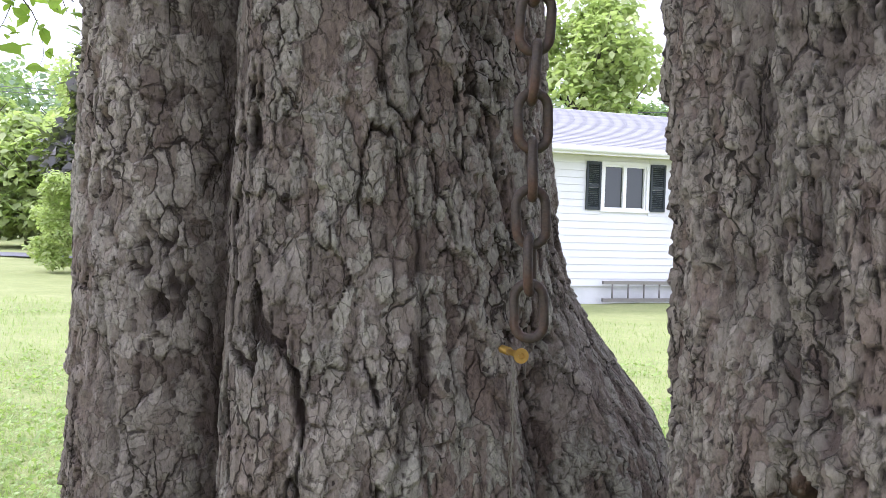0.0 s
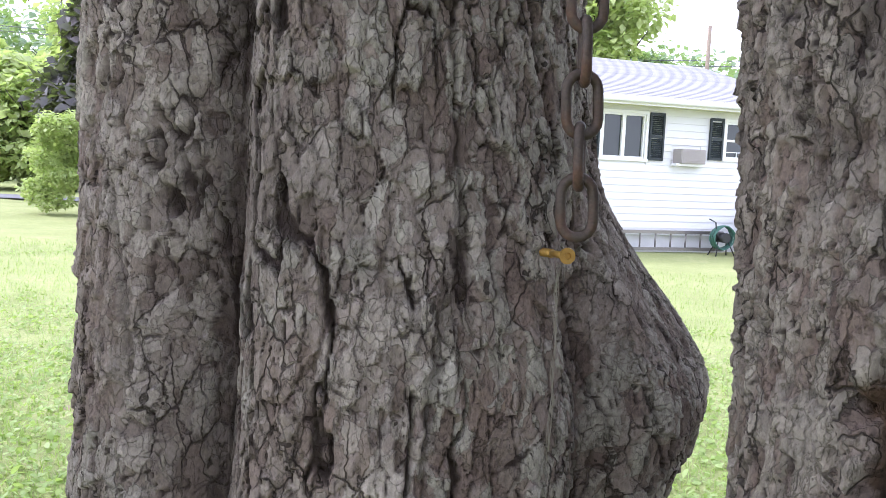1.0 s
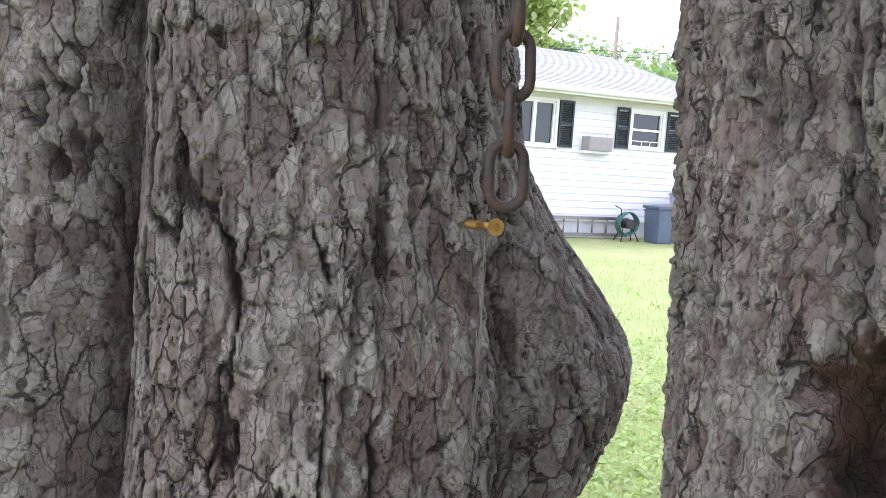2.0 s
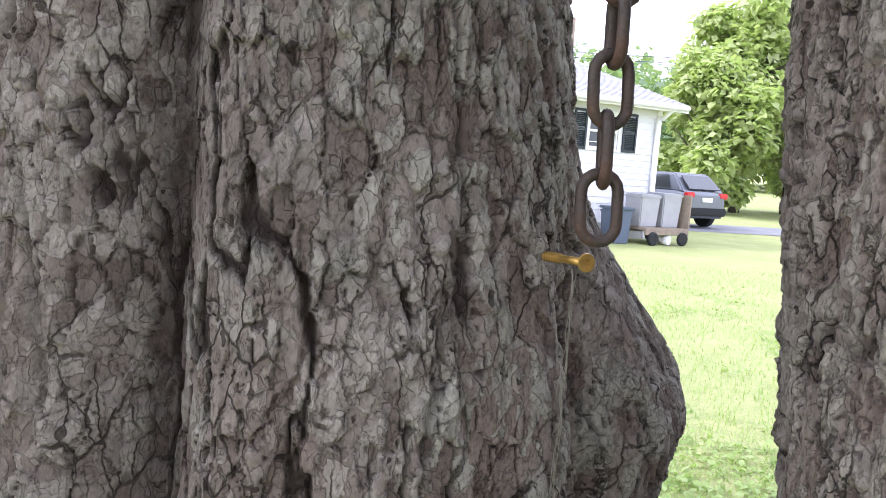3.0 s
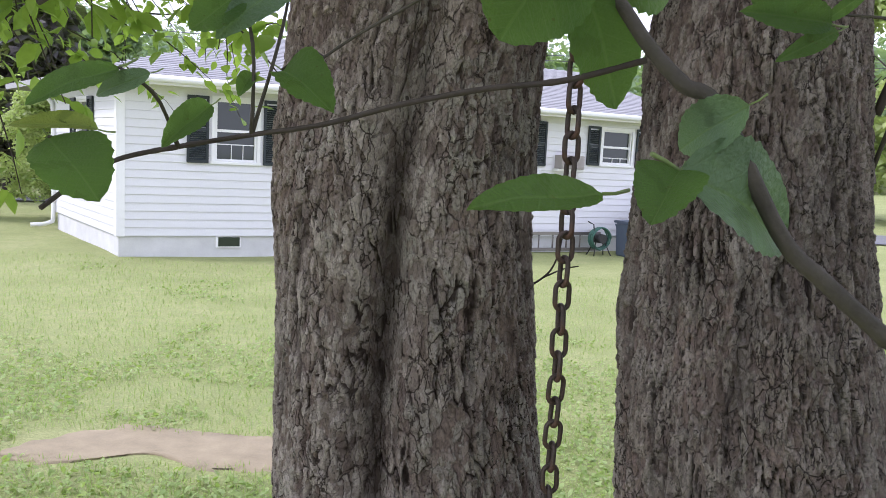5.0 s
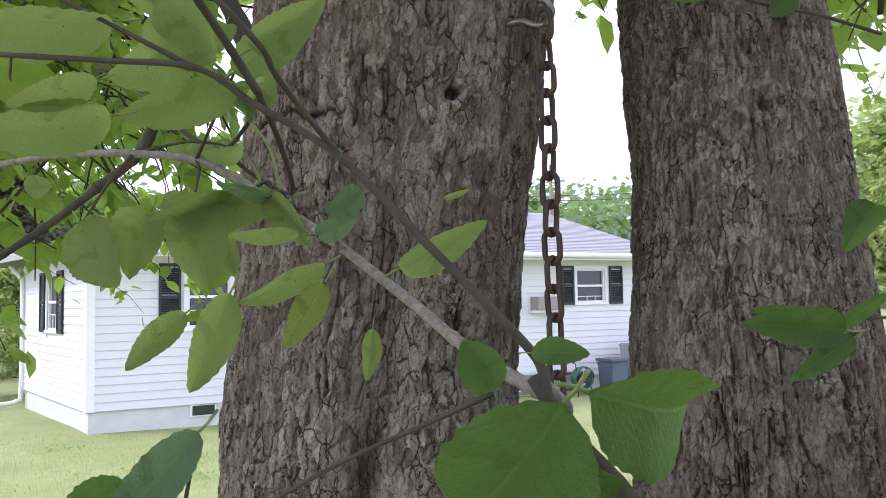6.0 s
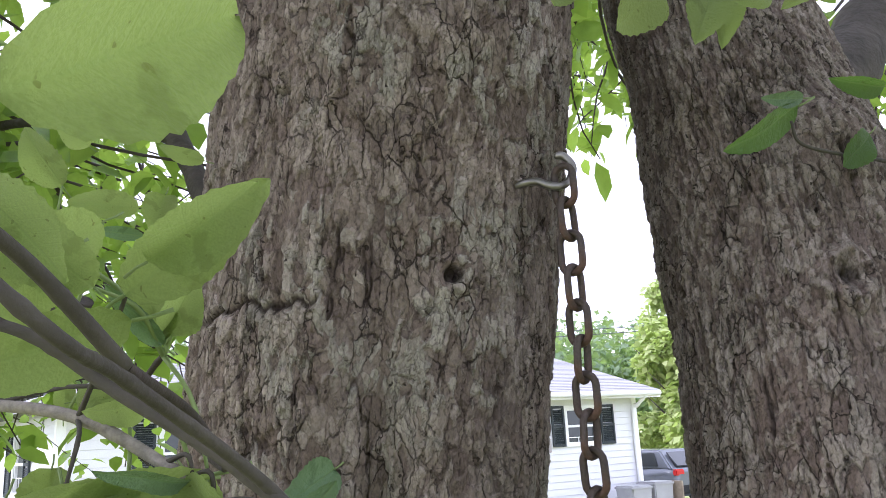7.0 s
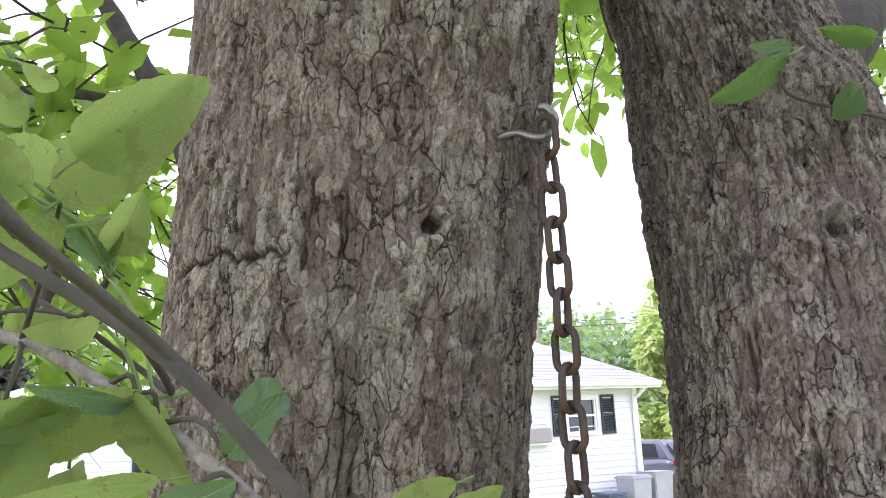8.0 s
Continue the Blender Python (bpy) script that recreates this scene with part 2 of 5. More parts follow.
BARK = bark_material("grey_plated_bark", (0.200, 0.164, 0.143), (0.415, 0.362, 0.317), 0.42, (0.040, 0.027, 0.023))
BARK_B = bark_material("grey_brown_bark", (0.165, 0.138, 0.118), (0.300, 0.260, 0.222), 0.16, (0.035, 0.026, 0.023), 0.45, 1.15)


def leaf_material(name, face, light, spots=True, thin=0.42, veins=False, through_tone=None):
    k = Mat(name)
    tone = k.mix(k.island(), face, light)
    tone = k.mix(k.ramp(k.noise(60, 3), [(0.4, 0.0), (0.7, 0.5)]), tone, tuple(0.7 * c for c in face))
    if spots:
        tone = k.mix(k.ramp(k.noise(14 if veins else 95, 2, 0.4), [(0.72, 0.0), (0.74, 0.85)]), tone, (0.05, 0.03, 0.012))
    if veins:
        split = k.n.new("ShaderNodeSeparateXYZ")
        k.l.new(k.co, split.inputs[0])
        off = k.math("ABSOLUTE", split.outputs[1])
        rib = k.math("SINE", k.math("MULTIPLY", k.math("SUBTRACT", split.outputs[0], k.math("MULTIPLY", off, 0.8)), 52.0))
        vein = k.math("MAXIMUM", k.ramp(off, [(0.006, 1.0), (0.016, 0.0)]), k.math("MULTIPLY", k.ramp(rib, [(0.9, 0.0), (1.0, 1.0)]), 0.35))
        tone = k.mix(k.math("MULTIPLY", vein, 0.28), tone, (0.2, 0.3, 0.11))
        tone = k.mix(k.ramp(k.noise(3.2, 4), [(0.6, 0.0), (0.66, 0.6)]), tone, tuple(0.45 * c for c in face))
        k.bump(k.math("SUBTRACT", k.noise(26, 4), k.math("MULTIPLY", vein, 0.5)), 0.02, 0.5)
    else:
        k.bump(k.noise(300, 3), 0.0006, 0.5)
    k.finish(tone, 0.45, 0.0, 0.4)
    t = k.n.new("ShaderNodeBsdfTranslucent")
    k.l.new(k.mix(0.55, tone, through_tone or ((0.30, 0.52, 0.07) if veins else (0.42, 0.62, 0.06))), t.inputs[0])
    m = k.n.new("ShaderNodeMixShader")
    m.inputs[0].default_value = thin
    k.l.new(k.bsdf.outputs[0], m.inputs[1])
    k.l.new(t.outputs[0], m.inputs[2])
    k.l.new(m.outputs[0], k.out.inputs[0])
    return k.mat


LEAF = leaf_material("apple_leaf_green", (0.12, 0.2, 0.035), (0.22, 0.33, 0.07), False, 0.6)
# duller leaf for the overhead crown, so the light beneath turns less green
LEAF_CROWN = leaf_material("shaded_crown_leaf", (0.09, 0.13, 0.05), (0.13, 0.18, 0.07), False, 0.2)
LEAF_NEAR = leaf_material("broad_green_leaf", (0.052, 0.112, 0.035), (0.085, 0.155, 0.042), True, 0.5, True)
LEAF_PALE = leaf_material("pale_leaf_underside", (0.12, 0.19, 0.12), (0.15, 0.22, 0.14), False, 0.3, True)
LEAF_YELLOW = leaf_material("yellowing_leaf", (0.26, 0.28, 0.06), (0.3, 0.33, 0.07), True, 0.4, True)
# leaf green paled in its colour to stand for haze and glare
LEAF_FAR = leaf_material("haze_paled_foliage", (0.43, 0.49, 0.22), (0.60, 0.65, 0.32), False, 0.5)
# lit copy of the broad leaf: light shining through is put into its colour
LEAF_BACKLIT = leaf_material("backlit_pale_leaf", (0.20, 0.28, 0.09), (0.29, 0.36, 0.13), True, 0.6, True, (0.46, 0.60, 0.13))
# hill leaves likewise lightened in colour, as if seen through haze
LEAF_HILL = leaf_material("haze_paled_hill_foliage", (0.16, 0.24, 0.145), (0.27, 0.35, 0.215), False)
LEAF_DARK = leaf_material("dark_purple_foliage", (0.05, 0.045, 0.05), (0.09, 0.075, 0.08), False, 0.2)
LEAF_WEED = leaf_material("clover_and_grass", (0.25, 0.34, 0.11), (0.40, 0.48, 0.20), False)


def plain(name, colour, rough=0.6, metal=0.0, vary=0.12, scale=8.0, bump=0.0, bscale=200.0, specular=0.4):
    """A surface with soft stains and a fine grain."""
    k = Mat(name)
    dark = tuple(c * (1 - vary) for c in colour)
    tone = k.mix(k.ramp(k.noise(scale, 5, 0.6), [(0.3, 0.0), (0.7, 1.0)]), dark, colour)
    tone = k.mix(0.35, tone, k.ramp(k.noise(bscale, 3), [(0.3, 0.82), (0.7, 1.08)]), "MULTIPLY")
    if bump:
        k.bump(k.noise(bscale, 4), bump, 0.7)
    return k.finish(tone, rough, metal, specular)


BARK_LIMB = plain("dark_limb_bark", (0.10, 0.085, 0.075), 0.9, 0, 0.55, 30, 0.006, 110)
TWIG = plain("grey_brown_twig_bark", (0.085, 0.074, 0.058), 0.85, 0, 0.4, 60, 0.0008, 500)
TWIG_PALE = plain("pale_speckled_twig_bark", (0.33, 0.29, 0.245), 0.85, 0, 0.5, 240, 0.0012, 420)
TWIG_DARK = plain("dark_twig_bark", (0.07, 0.055, 0.045), 0.8, 0, 0.4, 60, 0.0008, 500)
STALK = plain("green_leaf_stalk", (0.2, 0.27, 0.09), 0.6, 0, 0.2, 80)


def rust_material():
    k = Mat("rusted_steel")
    patch = k.noise(45, 6, 0.65)
    tone = k.ramp(patch, [(0.3, (0.045, 0.036, 0.032)), (0.5, (0.075, 0.055, 0.045)), (0.68, (0.12, 0.066, 0.045)), (0.8, (0.11, 0.105, 0.10))])
    tone = k.mix(0.5, tone, k.ramp(k.noise(500, 3), [(0.3, 0.6), (0.7, 1.3)]), "MULTIPLY")
    k.bump(k.noise(700, 4), 0.0005, 0.8)
    return k.finish(tone, k.ramp(patch, [(0.3, 0.5), (0.7, 0.8)]), 0.35, 0.5)


RUST = rust_material()
HOOK = plain("galvanised_hook_steel", (0.3, 0.28, 0.26), 0.38, 0.9, 0.35, 70, 0.0003, 400)
BRASS = plain("yellow_zinc_screw", (0.62, 0.38, 0.10), 0.38, 0.75, 0.3, 150, 0.0002, 900)
STRAW = plain("pale_dry_fibre", (0.26, 0.235, 0.19), 0.9, 0, 0.2, 60)
HEARTWOOD = plain("rotten_heartwood", (0.2, 0.115, 0.07), 0.95, 0, 0.6, 40, 0.002, 200)
SIDING = plain("white_vinyl_siding", (0.68, 0.68, 0.69), 0.5, 0, 0.04, 2.0, 0.0006, 60)
TRIM = plain("white_painted_trim", (0.8, 0.8, 0.79), 0.45, 0, 0.05, 3.0)
SOFFIT = plain("cream_soffit", (0.72, 0.72, 0.5), 0.6, 0, 0.06, 3.0)
CONCRETE = plain("painted_block_foundation", (0.62, 0.62, 0.61), 0.85, 0, 0.15, 3.0, 0.002, 60)
SHUTTER = plain("black_green_shutter", (0.022, 0.03, 0.033), 0.5, 0, 0.15, 6.0)
BLUEBIN = plain("blue_grey_plastic", (0.10, 0.125, 0.17), 0.5, 0, 0.15, 6.0)
GREYBIN = plain("grey_plastic", (0.36, 0.36, 0.37), 0.6, 0, 0.12, 5.0)
WOOD = plain("weathered_timber", (0.3, 0.24, 0.18), 0.85, 0, 0.3, 12, 0.001, 150)
DARKMETAL = plain("dark_metal", (0.05, 0.05, 0.05), 0.5, 0.4, 0.2, 12)
HOSE = plain("green_hose", (0.06, 0.16, 0.12), 0.5, 0, 0.2, 20)
ACBODY = plain("taupe_air_conditioner", (0.36, 0.33, 0.31), 0.6, 0, 0.08, 8)
CARPAINT = plain("blue_grey_car_paint", (0.16, 0.17, 0.195), 0.22, 0.3, 0.1, 4, specular=0.6)
RUBBER = plain("black_rubber", (0.02, 0.02, 0.02), 0.85, 0, 0.2, 20)
CHROME = plain("alloy_rim", (0.5, 0.5, 0.5), 0.3, 0.9, 0.1, 20)
REDLIGHT = plain("red_lens", (0.55, 0.03, 0.03), 0.2, 0, 0.1, 20)
WIRE = plain("black_cable", (0.12, 0.12, 0.13), 0.7, 0, 0.1, 5)
ASPHALT = plain("pale_asphalt", (0.2, 0.2, 0.21), 0.9, 0, 0.2, 2.0, 0.003, 90)


def glass_material(name, colour):
    k = Mat(name)
    return k.finish(k.mix(k.noise(1.5, 2), colour, tuple(0.6 * c for c in colour)), 0.06, 0.0, 0.6)


GLASS = glass_material("dark_window_glass", (0.03, 0.04, 0.035))
CARGLASS = glass_material("tinted_car_glass", (0.05, 0.055, 0.06))


def roof_material():
    k = Mat("grey_asphalt_shingles")
    tone = k.mix(k.random(), (0.29, 0.285, 0.29), (0.35, 0.345, 0.35))
    tone = k.mix(0.7, tone, k.ramp(k.noise(90, 3), [(0.3, 0.7), (0.7, 1.2)]), "MULTIPLY")
    k.bump(k.noise(160, 3), 0.003, 0.7)
    return k.finish(tone, 0.9)


SHINGLE = roof_material()


def ground_material():
    k = Mat("mown_lawn_soil")
    tone = k.ramp(k.noise(0.8, 6, 0.65), [(0.3, (0.27, 0.295, 0.115)), (0.5, (0.32, 0.345, 0.14)), (0.7, (0.38, 0.38, 0.18))])
    tone = k.mix(k.ramp(k.noise(7, 6, 0.7), [(0.4, 0.0), (0.7, 0.7)]), tone, (0.245, 0.295, 0.115))
    tone = k.mix(0.6, tone, k.ramp(k.noise(60, 4, 0.7), [(0.3, 0.55), (0.7, 1.3)]), "MULTIPLY")
    k.bump(k.noise(55, 5, 0.7), 0.02, 0.7)
    return k.finish(tone, 0.95, 0, 0.2)


LAWN = ground_material()
DIRT = plain("bare_brown_soil", (0.36, 0.295, 0.19), 0.95, 0, 0.25, 6, 0.006, 90)

# ---------------------------------------------------------------- ground


def ground_sheet():
    ys = np.concatenate([np.linspace(-60, -4, 12), np.linspace(-3.6, 24, 110), np.linspace(25, 70, 30), np.linspace(80, 400, 14)])
    xs = np.concatenate([np.linspace(-260, -24, 14), np.linspace(-22, 22, 130), np.linspace(24, 260, 14)])
    x, y = np.meshgrid(xs, ys)
    z = 0.05 * fbm(x * 0.35, y * 0.35, 3) + 0.012 * fbm(x * 2.1, y * 2.1, 8) - 0.02
    z = z + 0.0016 * np.clip(y - 45, 0, 400) ** 1.35
    return add("ground", grid_mesh("ground", np.stack([x, y, z], -1), False), LAWN)


ground = tagged(ground_sheet(), "mown green lawn running to the house and hills", "lawn", kind="structure")


def lawn_height(x, y):
    x, y = np.asarray(x, float), np.asarray(y, float)
    return 0.05 * fbm(x * 0.35, y * 0.35, 3) + 0.012 * fbm(x * 2.1, y * 2.1, 8) - 0.02


def flat_patch(name, material, ctrl, z, rough, seed, follow=False):
    """A soft-edged patch laid on the lawn."""
    rng = random.Random(seed)
    pts = curve_points(ctrl + [ctrl[0]], 60)[:-1]
    cx, cy = sum(p[0] for p in pts) / 59, sum(p[1] for p in pts) / 59
    verts, faces = [(cx, cy, z + 0.005)], []
    for ring in (0.5, 0.85, 1.0):
        for p in pts:
            k = ring + (rng.uniform(-rough, rough) if ring == 1.0 else 0)
            verts.append((cx + (p[0] - cx) * k, cy + (p[1] - cy) * k, z + (0.004 if ring < 0.9 else -0.02)))
    if follow:
        verts = [(x, y, h + 0.006 + float(lawn_height(x, y))) for x, y, h in verts]
    n = len(pts)
    for i in range(n):
        faces.append((0, 1 + i, 1 + (i + 1) % n))
        for r in range(2):
            a, b = 1 + r * n + i, 1 + r * n + (i + 1) % n
            faces.append((a, a + n, b + n, b))
    return add(name, faces_mesh(name, verts, faces, True), material)


# ---------------------------------------------------------------- the double-stemmed tree


def scales(u, v, cu, cv, seed, gap, lift):
    """Bark plates of about cu by cv: a height for each with a tilt of its own, the cracks between them, and the plate's number."""
    edge, pid, lu, lv = cells(u, v, cu, cv, seed)
    rise = pid + lift * (lu * np.sin(pid * 91.7) - lv * (0.5 + 0.5 * np.sin(pid * 57.3 + 1.0)))
    across = np.abs(lu) / (np.abs(lu) + np.abs(lv) + 1e-6)
    return rise, smooth01(gap, 0.35 * gap, edge) * (0.3 + 0.7 * smooth01(0.25, 0.6, across)), pid


def bark_relief(u, v, seed, size, young):
    """Height of the bark over the stem, the tone number of its plates and how far it stands clear of the cracks."""
    wu = u + 0.006 * fbm(u * 14, v * 6, seed) + 0.0026 * fbm(u * 100, v * 55, seed + 4, 5)
    wv = v + 0.008 * fbm(u * 18, v * 10, seed + 9) + 0.0040 * fbm(u * 110, v * 80, seed + 13, 5)
    old = 1 - young
    # furrows that run down the stem, with broad ridges between them
    line = np.abs(fbm(wu / (0.060 * size), wv / 0.42, seed + 1, 3))
    furrow = smooth01(0.09, 0.0, line) * smooth01(-0.2, 0.1, fbm(u * 12, v * 5, seed + 30, 2))
    h = -0.0050 * old * furrow + 0.0020 * fbm(u * 16, v * 6, seed + 5, 2)
    # thick plates, then thinner flakes that lie on some of them, then chips
    big, big_gap, bid = scales(wu, wv, 0.0092 * size, 0.0270 * size, seed + 2, 0.10, 0.6)
    open_gap = big_gap * smooth01(-0.22, -0.02, fbm(u * 48, v * 22, seed + 31, 3))
    h = h + (0.3 + 0.7 * old) * 0.0032 * big - (0.5 + 0.5 * old) * 0.0020 * open_gap
    mid, mid_gap, mid_id = scales(wu + 0.31, wv + 0.17, 0.0080 * size, 0.0150 * size, seed + 3, 0.09, 0.7)
    there = smooth01(0.44, 0.46, mid_id) * smooth01(-0.2, -0.16, fbm(u * 30, v * 18, seed + 33, 4))
    h = h + there * (0.0014 + 0.0011 * mid) - 0.0004 * mid_gap * there
    small, small_gap, sid = scales(wu + 0.7, wv + 0.4, 0.0042 * size, 0.0056 * size, seed + 8, 0.10, 0.8)
    flake = smooth01(0.52, 0.54, sid)
    h = h + 0.0006 * flake * (0.5 + small) + 0.0004 * fbm(u * 300, v * 200, seed + 7, 2)
    # long thin cracks
    line = np.abs(fbm(wu / (0.021 * size), wv / (0.115 * size), seed + 71, 4))
    split = smooth01(0.050, 0.015, line) * smooth01(-0.16, 0.0, fbm(u * 34, v * 14, seed + 72)) * (0.45 + 0.55 * old)
    h = h - 0.0062 * split
    # gaps, splits and furrows lower relief, which carries painted crevice shade
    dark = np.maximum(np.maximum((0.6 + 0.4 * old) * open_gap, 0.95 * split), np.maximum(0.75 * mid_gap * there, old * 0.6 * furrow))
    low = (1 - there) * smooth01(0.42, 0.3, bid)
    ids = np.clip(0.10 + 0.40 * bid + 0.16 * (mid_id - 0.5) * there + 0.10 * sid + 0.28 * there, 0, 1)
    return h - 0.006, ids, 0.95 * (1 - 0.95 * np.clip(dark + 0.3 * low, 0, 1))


def trunk_sheet(name, rows, detail_z, material, shape, seed, size=1.0, columns=(520, 90), pitch=0.00112, young=(1.75, 2.0)):
    """A barked stem: rows of height, centre and radius; shape(phi, z) adds to the radius (phi from the front, towards +x)."""
    table = np.array(rows)
    dense = np.arange(detail_z[0], detail_z[1], pitch)
    zs = np.concatenate([np.arange(table[0, 0], detail_z[0], 0.02), dense, np.arange(detail_z[1], table[-1, 0], 0.02)])
    front = np.linspace(-1.72, 1.72, columns[0])
    rear = np.linspace(1.72, 2 * math.pi - 1.72, columns[1] + 2)[1:-1]
    phi = np.concatenate([front, rear])
    P, Z = np.meshgrid(phi, zs)
    axis = np.arange(table[0, 0] - 0.2, table[-1, 0] + 0.2, 0.01)
    soft = lambda c: np.convolve(np.pad(np.interp(axis, table[:, 0], table[:, c]), 6, mode="edge"), np.ones(13) / 13, "valid")
    cx, cy, r = (np.interp(Z, axis, soft(c)) for c in (1, 2, 3))
    A = np.where(P > math.pi, P - 2 * math.pi, P)
    h, ids, relief = bark_relief(A * 0.16, Z, seed, size, 0.85 * smooth01(young[0], young[1], Z + 0.10 * fbm(A * 2.5, Z * 7, seed + 90, 3)))
    grow, relief = shape(P, Z, relief)
    R = r + grow + h
    pts = np.stack([cx + R * np.sin(P), cy - R * np.cos(P), Z], -1)
    mesh = grid_mesh(name, pts, True, (("plate", ids), ("relief", relief)))
    return add(name, mesh, material)


def bell(x, m, s):
    return np.exp(-0.5 * ((x - m) / s) ** 2)


def left_shape(P, Z, relief):
    A = np.where(P > math.pi, P - 2 * math.pi, P)
    g = 0.009 * (0.5 - 0.5 * np.cos(4 * A)) * smooth01(2.1, 1.6, Z)
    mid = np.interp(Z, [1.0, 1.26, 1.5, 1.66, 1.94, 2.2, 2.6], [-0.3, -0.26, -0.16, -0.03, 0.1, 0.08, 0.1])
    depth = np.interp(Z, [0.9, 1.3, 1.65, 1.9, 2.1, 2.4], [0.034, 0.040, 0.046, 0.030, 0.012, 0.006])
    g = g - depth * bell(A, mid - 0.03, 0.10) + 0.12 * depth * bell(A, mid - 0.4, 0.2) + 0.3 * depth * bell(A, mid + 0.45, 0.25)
    burl = smooth01(1.365, 1.215, Z) * 0.061 - 0.05 * smooth01(1.235, 1.10, Z)
    g = g + burl * bell(A, 1.62, 0.52)
    g = g - 0.03 * smooth01(1.37, 1.26, Z) * bell(A, 0.95, 0.085)
    g = g + 0.006 * fbm(A * 2.2 + 5, Z * 5, 31, 2) - 0.013 * smooth01(1.85, 1.6, Z) * bell(A, -1.5, 0.45)
    # an old branch hole and a healed cross-wise scar high on the stem
    o = np.hypot((A - 0.34) / 0.05, (Z - 2.102) / 0.008)
    g = g - 0.010 * smooth01(1.0, 0.4, o) + 0.003 * bell(o, 1.4, 0.4)
    line = 2.088 + 0.012 * fbm(A * 6, A * 0, 91, 3)
    scar = bell(Z, line + 0.004 * fbm(A * 40, Z * 0, 92, 3), 0.0022) * smooth01(-1.1, -0.95, A) * smooth01(-0.15, -0.35, A)
    g = g - 0.0045 * scar
    # colour is also darker along the scar, hole, groove and burl crease
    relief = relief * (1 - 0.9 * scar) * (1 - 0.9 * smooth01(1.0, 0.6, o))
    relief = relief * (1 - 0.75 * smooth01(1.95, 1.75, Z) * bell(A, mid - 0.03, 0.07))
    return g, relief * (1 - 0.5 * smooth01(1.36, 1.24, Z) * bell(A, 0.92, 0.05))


def right_shape(P, Z, relief):
    A = np.where(P > math.pi, P - 2 * math.pi, P)
    g = 0.010 * fbm(A * 2.0 + 2, Z * 6, 57, 2)
    # rotten hollow low on the stem, a ringed knot and a branch collar further up
    d = np.hypot((A + 0.97) / 0.12, (Z - 1.288) / 0.036) + 0.9 * fbm(A * 8, Z * 40, 85, 4)
    g = g - 0.022 * smooth01(1.0, 0.1, d) + 0.007 * bell(d, 1.25, 0.25)
    k = np.hypot((A + 0.16) / 0.13, (Z - 2.090) / 0.016) + 0.5 * fbm(A * 9, Z * 60, 83, 3)
    g = g - 0.010 * smooth01(0.8, 0.1, k) + 0.008 * bell(k, 1.15, 0.3)
    g = g + 0.03 * bell(A, 0.95, 0.45) * bell(Z, 1.38, 0.08)
    c = np.hypot((A - 0.15) / 0.3, (Z - 2.215) / 0.03)
    g = g + 0.018 * bell(c, 0.0, 0.8)
    return g, relief * (1 - 0.7 * smooth01(0.8, 0.3, k)) + 1.6 * smooth01(1.1, 0.55, d)


tree = thing("apple_tree", "old double-stemmed fruit tree with flaking grey bark", "tree")
LEFT = [(0.0, -0.03, 0.74, 0.29), (0.4, -0.04, 0.742, 0.235), (1.0, -0.056, 0.758, 0.195), (1.15, -0.064, 0.763, 0.189), (1.3, -0.072, 0.770, 0.183), (1.45, -0.086, 0.780, 0.174), (1.6, -0.096, 0.775, 0.165), (1.75, -0.101, 0.755, 0.159),
        (1.9, -0.089, 0.742, 0.151), (2.05, -0.075, 0.731, 0.154), (2.2, -0.060, 0.719, 0.158), (2.35, -0.043, 0.708, 0.159), (2.6, -0.02, 0.695, 0.161), (3.4, 0.04, 0.72, 0.13)]
RIGHT = [(0.0, 0.34, 0.50, 0.26), (0.5, 0.325, 0.49, 0.20), (1.0, 0.298, 0.490, 0.156), (1.15, 0.286, 0.503, 0.148), (1.3, 0.274, 0.522, 0.140), (1.45, 0.264, 0.546, 0.132), (1.6, 0.255, 0.570, 0.126), (1.75, 0.256, 0.594, 0.118),
         (1.9, 0.263, 0.624, 0.115), (2.05, 0.273, 0.665, 0.109), (2.2, 0.283, 0.707, 0.106), (2.35, 0.272, 0.750, 0.100), (2.5, 0.262, 0.788, 0.095), (2.8, 0.26, 0.83, 0.10), (3.6, 0.30, 0.95, 0.08)]
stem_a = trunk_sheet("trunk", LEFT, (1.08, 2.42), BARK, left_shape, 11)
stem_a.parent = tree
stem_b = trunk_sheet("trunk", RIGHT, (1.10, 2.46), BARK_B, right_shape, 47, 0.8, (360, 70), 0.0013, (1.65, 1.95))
stem_b.parent = tree

# ---------------------------------------------------------------- chain, hook and screw


def link_mesh():
    half, bend, wire = 0.00985, 0.0078, 0.00262
    path = []
    for k in range(9):
        a = math.pi * k / 8
        path.append((bend * math.cos(a), 0, half - 0.003 + (bend + 0.0) * math.sin(a)))
    for k in range(9):
        a = math.pi + math.pi * k / 8
        path.append((bend * math.cos(a), 0, -half + 0.003 + bend * math.sin(a)))
    bm = rod(bmesh.new(), path, wire, 10, closed=True)
    mesh = bpy.data.meshes.new("link")
    bm.to_mesh(mesh)
    bm.free()
    mesh.materials.append(RUST)
    return mesh


